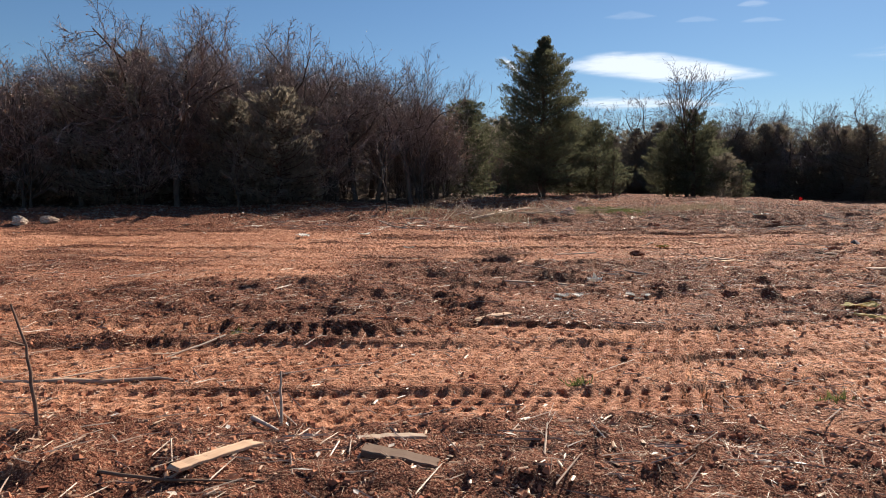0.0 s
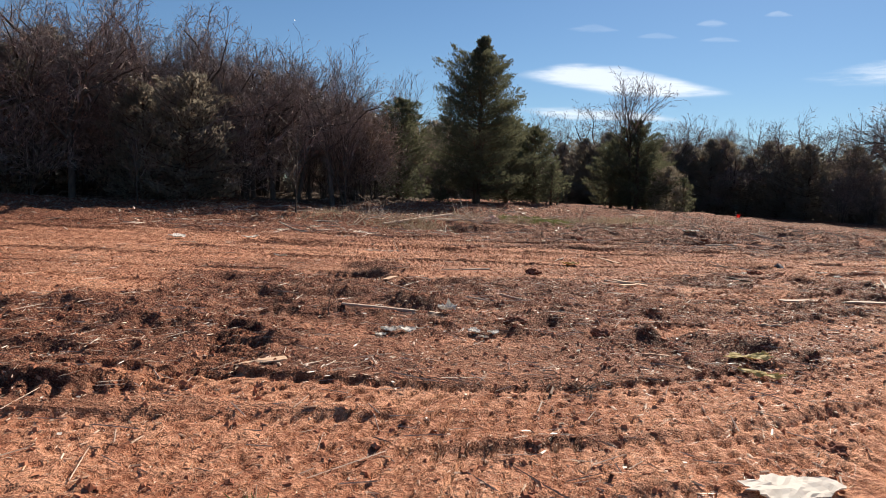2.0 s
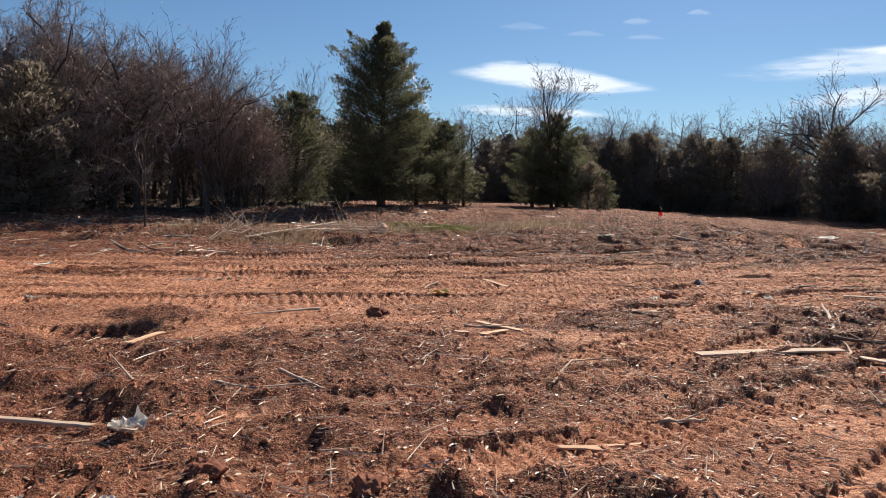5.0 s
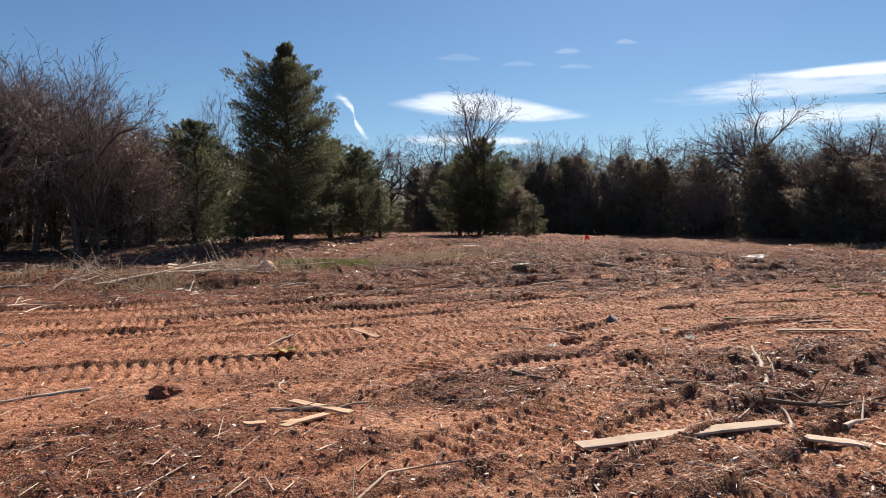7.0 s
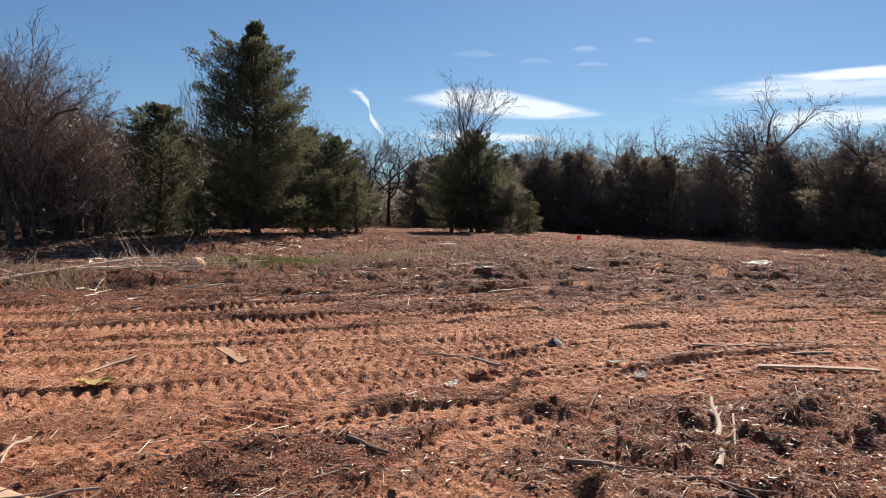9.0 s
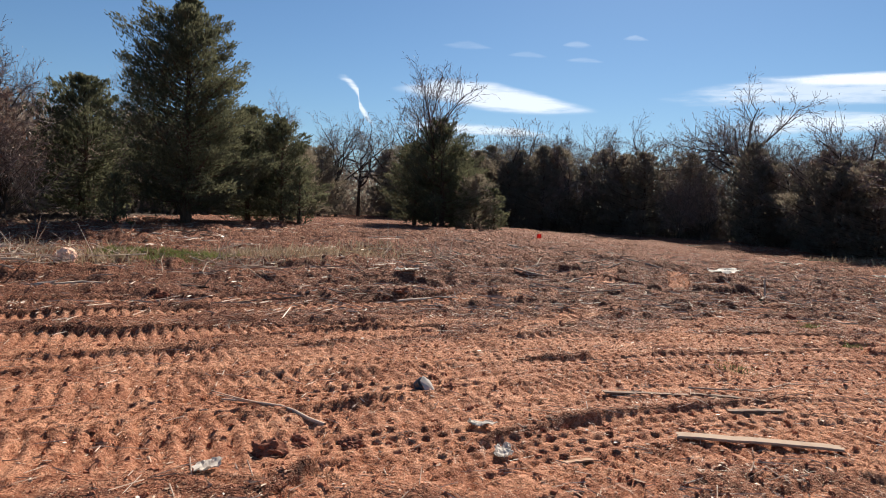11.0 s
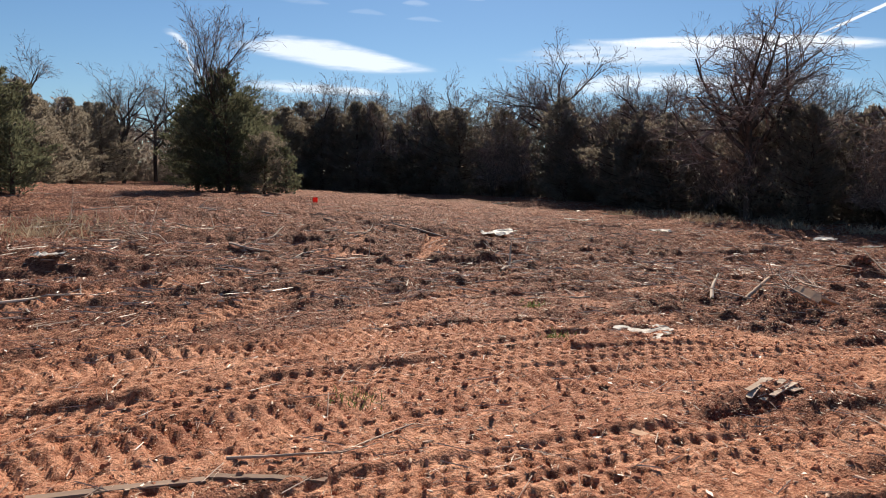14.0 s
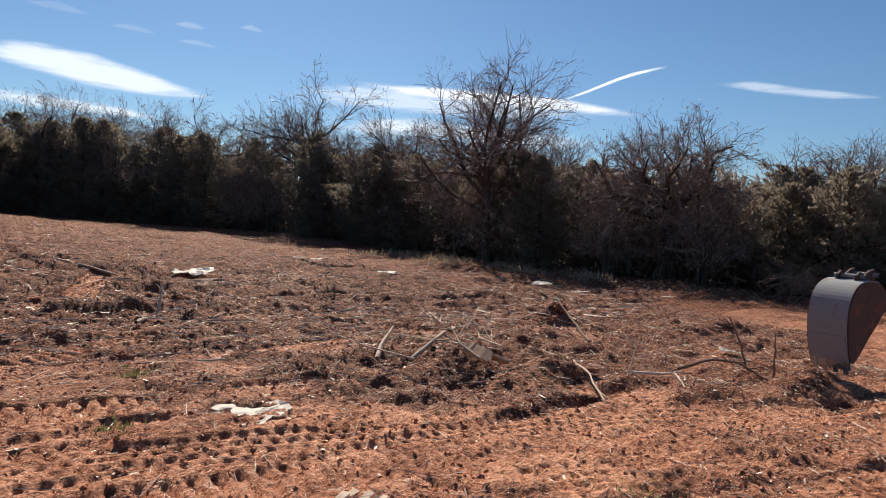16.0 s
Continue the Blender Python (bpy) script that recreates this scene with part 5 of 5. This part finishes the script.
stick("fallen_branch", "short brown branch on smooth soil", [(6.76, 12.23), (6.98, 11.95)], 0.018, DARK_WOOD, 1)
stick("fallen_branch", "long thin stick beside track marks", [(2.75, 10.07), (3.1, 9.55)], 0.016, GREY_WOOD)
stick("fallen_branch", "bent pale stick on churned soil", [(4.6, 11.8), (5.0, 11.85), (5.4, 11.95)], 0.018, PALE, 2)
stick("fallen_branch", "curved thin stick in litter", [(4.9, 9.6), (5.3, 10.3), (6.1, 10.44)], 0.012, GREY_WOOD, 3)
stick("fallen_branch", "stick leaning in churned soil", [(1.73, 9.68), (1.33, 10.5, 0.1)], 0.012, GREY_WOOD)
stick("fallen_branch", "thin stick on tracked soil", [(9.86, 12.78), (9.1, 11.65)], 0.012, GREY_WOOD, 1)
stick("fallen_branch", "long pale branch across the clearing", [(12.2, 21.9), (13.8, 21.0), (15.3, 19.65)], 0.015, GREY_WOOD, 5)
stick("fallen_branch", "forked dead branch standing from soil", [(16.9, 20.5), (17.3, 20.9, 0.12), (17.5, 21.2, 0.3)], 0.03, GREY_WOOD, 3)
stick("fallen_branch", "long dead branch out on the clearing", [(17.8, 27.2), (19.2, 25.6), (19.4, 25.0)], 0.022, GREY_WOOD, 3)
stick("fallen_branch", "fallen branch on churned soil", [(6.1, 20.3), (7.4, 20.1), (8.6, 20.5)], 0.018, DARK_WOOD, 3)
stick("fallen_branch", "pale branch on churned soil", [(10.0, 20.2), (10.7, 20.45), (11.2, 20.5)], 0.02, PALE, 2)
stick("fallen_branch", "thin twig curling over tracked soil", [(11.9, 15.2), (12.5, 15.0), (13.1, 15.3)], 0.009, GREY_WOOD, 2)
stick("tree_root", "pale gnarled root torn out of the soil", [(20.6, 16.6, 0.02), (20.1, 16.0, 0.12), (19.45, 15.4, 0.04)], 0.018, PALE, 3, "root", "torn roots")
stick("tree_root", "pale forked root on churned soil", [(21.0, 16.0, 0.05), (21.3, 15.6, 0.12), (20.95, 15.3, 0.04)], 0.02, PALE, 3, "root", "torn roots")
stick("tree_root", "thin root sticking up from churned soil", [(21.0, 16.05, 0.0), (21.02, 16.0, 0.2), (21.1, 16.0, 0.42)], 0.016, GREY_WOOD, 1, "root", "torn roots")
stick("tree_root", "dark arched root over the soil", [(22.1, 15.95, 0.02), (22.35, 15.6, 0.2), (22.4, 15.3, 0.2), (22.5, 14.95, 0.03)], 0.022, DARK_WOOD, 3, "root", "torn roots")
stick("tree_root", "thin dark stem rising from the soil", [(22.9, 15.4, 0.0), (22.86, 15.45, 0.3), (22.75, 15.6, 0.7)], 0.018, DARK_WOOD, 2, "root", "torn roots")
stick("tree_root", "dark stem rising from churned soil", [(23.1, 15.1, 0.0), (23.1, 15.1, 0.35), (23.05, 15.1, 0.6)], 0.018, DARK_WOOD, 1, "root", "torn roots")
stick("tree_root", "long bent root leaning from the mound", [(22.4, 17.5, 0.02), (22.9, 18.2, 0.25), (23.3, 18.8, 0.55)], 0.022, DARK_WOOD, 1, "root", "torn roots")
stick("tree_root", "tan bark slab leaning on the soil heap", [(18.55, 17.8, 0.02), (18.9, 18.1, 0.14), (19.2, 18.3, 0.25)], 0.032, PALE, 0, "root", "torn roots")
stick("tree_root", "long broken branch on the soil heap", [(18.8, 17.5, 0.05), (19.5, 17.7, 0.2), (20.2, 17.9, 0.25)], 0.028, GREY_WOOD, 2, "root", "torn roots")
plank("wood_chunk", "pale split chunk of wood on the soil heap", (19.3, 17.15), (19.42, 16.9), 0.2, 0.05, BRIGHT_WOOD, 0.12, 25)
plank("wood_chunk", "pale split chunk of wood on the soil heap", (19.48, 17.05), (19.72, 16.86), 0.13, 0.05, BRIGHT_WOOD, 0.1, -20)
_n = 0
while _n < 40:
    _x, _y = thing_rng.uniform(-9, 30), thing_rng.uniform(5, 30)
    if -0.8 * _y < _x < 1.1 * _y + 3 and _y > 0.62 * _x + 4.2:
        _a, _l = thing_rng.uniform(0, 6.28), thing_rng.uniform(0.3, 1.1)
        stick("fallen_branch", "broken grey-brown stick lying on red soil", [(_x, _y), (_x + _l * 0.5 * math.cos(_a), _y + _l * 0.5 * math.sin(_a)), (_x + _l * math.cos(_a + 0.2), _y + _l * math.sin(_a + 0.2))], thing_rng.uniform(0.008, 0.02), (GREY_WOOD, PALE, DARK_WOOD)[_n % 3], int(thing_rng.integers(0, 3)))
        _n += 1

for _n in range(70):
    _x, _y = thing_rng.uniform(-2, 22), thing_rng.uniform(20.5, 31)
    _a, _l = thing_rng.normal(0.1, 0.6), thing_rng.uniform(0.5, 1.7)
    stick("fallen_branch", "weathered dead stick on the rough far soil", [(_x, _y), (_x + _l * 0.5 * math.cos(_a), _y + _l * 0.5 * math.sin(_a)), (_x + _l * math.cos(_a + 0.2), _y + _l * math.sin(_a + 0.2))], thing_rng.uniform(0.012, 0.03), (GREY_WOOD, PALE, DARK_WOOD, PALE)[_n % 4], int(thing_rng.integers(0, 4)), sides=5)

# brush heaps on the bank and by the right-hand wood
def brush_heap(x, y, spread, height, n, label, material, seed):
    rng = np.random.default_rng(seed)
    ob = holder("brush_heap", pose(x, y, gz(x, y)), label, "brush pile", "brush heaps")
    for k in range(n):
        a, w = rng.uniform(0, 6.28), rng.uniform(0, 1)
        c = np.array((rng.normal(0, spread * 0.3), rng.normal(0, spread * 0.25), height * w * 0.6))
        d = np.array((math.cos(a), math.sin(a), rng.uniform(-0.1, 0.55))) * rng.uniform(0.4, 1.0) * spread * 0.8
        p0, p1 = c - d * 0.5, c + d * 0.5
        p0[2], p1[2] = max(p0[2], 0.01), max(p1[2], 0.03)
        v, f = [], []
        r = rng.uniform(0.004, 0.009) * (1 + 0.5 * spread)
        sweep([p0, (p0 + p1) / 2 + rng.normal(0, 0.05 * spread, 3) * (1, 1, 0.5), p1], [r, r * 0.8, r * 0.4], 5, v, f)
        for _ in range(4):
            u = rng.uniform(0.3, 0.95)
            q = p0 + (p1 - p0) * u
            e = d * 0.3 + rng.normal(0, 0.16 * spread, 3)
            e[2] = abs(e[2])
            sweep([q, q + e * 0.5, q + e], [r * 0.5, r * 0.35, r * 0.15], 4, v, f)
        part("branch", mesh_of("branch", v, f, material, True), ob)


brush_heap(36.4, 18.9, 1.9, 1.8, 34, "grey heap of cut branches at the wood's edge", DARK_WOOD, 51)
brush_heap(0.9, 22.4, 1.8, 0.5, 18, "low heap of grey brush on the bank", GREY_WOOD, 52)
brush_heap(3.6, 22.7, 1.6, 0.5, 16, "low heap of pale brush and sticks on the bank", PALE, 53)
brush_heap(7.2, 22.6, 1.6, 0.3, 12, "low scatter of brush on churned soil", GREY_WOOD, 54)
brush_heap(11.4, 25.6, 1.5, 0.4, 14, "low heap of pale brush out on the clearing", GREY_WOOD, 55)
brush_heap(19.4, 17.4, 1.4, 0.2, 8, "tangle of roots and sticks on a soil heap", GREY_WOOD, 56)
brush_heap(2.75, 6.1, 0.5, 0.08, 8, "flat tangle of thin roots in the soil", DARK_WOOD, 57)

# a marker flag
flag = holder("marker_flag", pose(17.4, 33.2, gz(17.4, 33.2)), "small red marker flag on a wire", "flag")
part("wire", mesh_of("wire", *sticks([(0, 0, -0.05, 0.01, 0, 0.4, 0.006, 0.006)], 5), DARK_WOOD), flag)
bm = bmesh.new()
bmesh.ops.create_grid(bm, x_segments=6, y_segments=4, size=0.5)
for v in bm.verts:
    v.co = Vector((v.co.x * 0.16 + 0.09, 0.015 * math.sin(9 * v.co.x), v.co.y * 0.16 + 0.30))
bmesh.ops.solidify(bm, geom=bm.faces[:], thickness=0.003)
part("cloth", bm_mesh("cloth", bm, RED), flag, "red plastic flag cloth")

# young trees at the edge
sapling = make_bare("sapling", "thin pale leafless sapling in front of the woods", 91, 3.6, kids=(9, 4), trunk=0.25, spread=0.7, crook=0.08, up=0.3, girth=0.009, group="saplings")
plant(sapling, -1.85, 23.7)
plant(sapling, 2.3, 28.6, 70, 0.55)
plant(sapling, -7.6, 26.0, 140, 0.8)
bush_cedar = make_cedar("young_juniper", "small light green young juniper bush", 95, 1.7, 0.8, 30, 1300, 0.16, CEDAR, 0.05, 0.6)
plant(bush_cedar, 3.2, 32.6)
plant(bush_cedar, 8.9, 35.2, 60, 1.2)
plant(bush_cedar, 18.9, 43.0, 60, 1.3)


# ---------------------------------------------------------------- the digger bucket
def plate(name, outline, width, thick, material, parent, label=""):
    """A steel plate: an outline in the x-z plane, thickened along y from a given place."""
    bm = bmesh.new()
    a = [bm.verts.new((x, width, z)) for x, z in outline]
    b = [bm.verts.new((x, width + thick, z)) for x, z in outline]
    bm.faces.new(a)
    bm.faces.new(b[::-1])
    n = len(a)
    for i in range(n):
        bm.faces.new((a[(i + 1) % n], a[i], b[i], b[(i + 1) % n]))
    bmesh.ops.bevel(bm, geom=[e for e in bm.edges if abs(e.verts[0].co.y - e.verts[1].co.y) < 1e-5], offset=0.005, segments=1, affect="EDGES")
    return part(name, bm_mesh(name, bm, material), parent, label)


def band(name, line, y0, y1, thick, material, parent, label=""):
    """A bent plate that follows a line in the x-z plane, from y0 to y1."""
    line = np.array(line, float)
    t = np.gradient(line, axis=0)
    nrm = np.column_stack([-t[:, 1], t[:, 0]]) / np.linalg.norm(t, axis=1, keepdims=True)
    bm = bmesh.new()
    rows = [[bm.verts.new((p[0], y, p[1])) for p, y in ((c, y0), (c, y1), (c + n * thick, y1), (c + n * thick, y0))] for c, n in zip(line, nrm)]
    for r, q in zip(rows, rows[1:]):
        for j in range(4):
            bm.faces.new((r[j], q[j], q[(j + 1) % 4], r[(j + 1) % 4]))
    bm.faces.new(rows[0])
    bm.faces.new(rows[-1][::-1])
    bmesh.ops.recalc_face_normals(bm, faces=bm.faces[:])
    return part(name, bm_mesh(name, bm, material), parent, label)


def digger_bucket(x, y, turn):
    def steel(name, dark, light, rust, rough, metal):
        s = Shader(name, rough, 0.25)
        s.b.inputs["Metallic"].default_value = metal
        a, b = s.noise(5, 5, 0.65), s.noise(40, 3)
        c = s.mix(a, dark, light)
        c = s.mix(s.math("MULTIPLY", s.ramp(a, (0.52, 0.0), (0.66, 1.0)), 0.7), c, rust)
        return s.colour(c).bump(b, 0.0015, 0.25).m

    worn = steel("worn_grey_steel", (0.20, 0.205, 0.22), (0.31, 0.315, 0.335), (0.20, 0.16, 0.14), 0.85, 0.0)
    # Side plates, ears and lip: rust, plus their shade put into the colour.
    shade = steel("rusty_shaded_steel", (0.055, 0.038, 0.036), (0.10, 0.065, 0.06), (0.20, 0.075, 0.04), 0.7, 0.2)
    tip = steel("polished_steel", (0.25, 0.27, 0.30), (0.45, 0.47, 0.50), (0.2, 0.15, 0.12), 0.35, 0.7)
    ob = holder("digger_bucket", pose(x, y, gz(x, y) - 0.01, 0, 0, turn) @ Matrix.Scale(0.84, 4), "worn grey steel digger bucket standing on its teeth", "bucket")
    wide = 0.60
    back = [(0.14, 0.20), (0.07, 0.42), (0.02, 0.65), (0.0, 0.88), (0.03, 1.08), (0.11, 1.24), (0.24, 1.36), (0.42, 1.42), (0.62, 1.43), (0.80, 1.42)]
    back = [tuple(p) for p in spline(back, 0.05)]
    band("shell", back, -wide / 2, wide / 2, 0.02, worn, ob, "curved grey steel back shell")
    side = back + [(1.02, 1.28), (1.08, 1.08), (0.86, 0.80), (0.60, 0.55), (0.38, 0.30), (0.24, 0.18)]
    plate("side_plate", side, -wide / 2 - 0.022, 0.022, shade, ob, "rusty side plate with shade put into its dark colour")
    plate("side_plate", side, wide / 2, 0.022, shade, ob, "rusty side plate with shade put into its dark colour")
    low = [p for p in back if p[1] < 0.62]
    band("wear_plate", [(p[0] - 0.022, p[1]) for p in low if p[1] > 0.36], -wide / 2 + 0.02, wide / 2 - 0.02, 0.014, worn, ob)
    band("cutting_edge", [(0.14, 0.22), (0.165, 0.14), (0.19, 0.07)], -wide / 2 - 0.015, wide / 2 + 0.015, 0.035, tip, ob, "polished cutting edge")
    for k in range(4):
        y0 = -wide / 2 + 0.02 + k * (wide - 0.12) / 3
        plate("tooth", [(0.135, 0.20), (0.215, 0.21), (0.245, 0.10), (0.225, 0.0), (0.205, 0.0), (0.165, 0.10)], y0, 0.08, tip, ob, "polished steel tooth")
    for y0 in (-0.17, 0.12):
        plate("hinge_ear", [(0.40, 1.40), (0.92, 1.40), (0.98, 1.52), (0.90, 1.62), (0.78, 1.60), (0.62, 1.52), (0.50, 1.58), (0.42, 1.52)], y0, 0.045, shade, ob)
    for px, pz in ((0.52, 1.50), (0.88, 1.53)):
        pin = sticks([(px, -0.24, pz, px, 0.24, pz, 0.035, 0.035)], 12)
        part("pin", mesh_of("pin", *pin, worn), ob)
    band("inner_lip", [(0.80, 1.41), (1.01, 1.27), (1.06, 1.09)], -wide / 2 + 0.002, wide / 2 - 0.002, 0.02, shade, ob)
    return ob


digger_bucket(23.4, 14.6, -14)
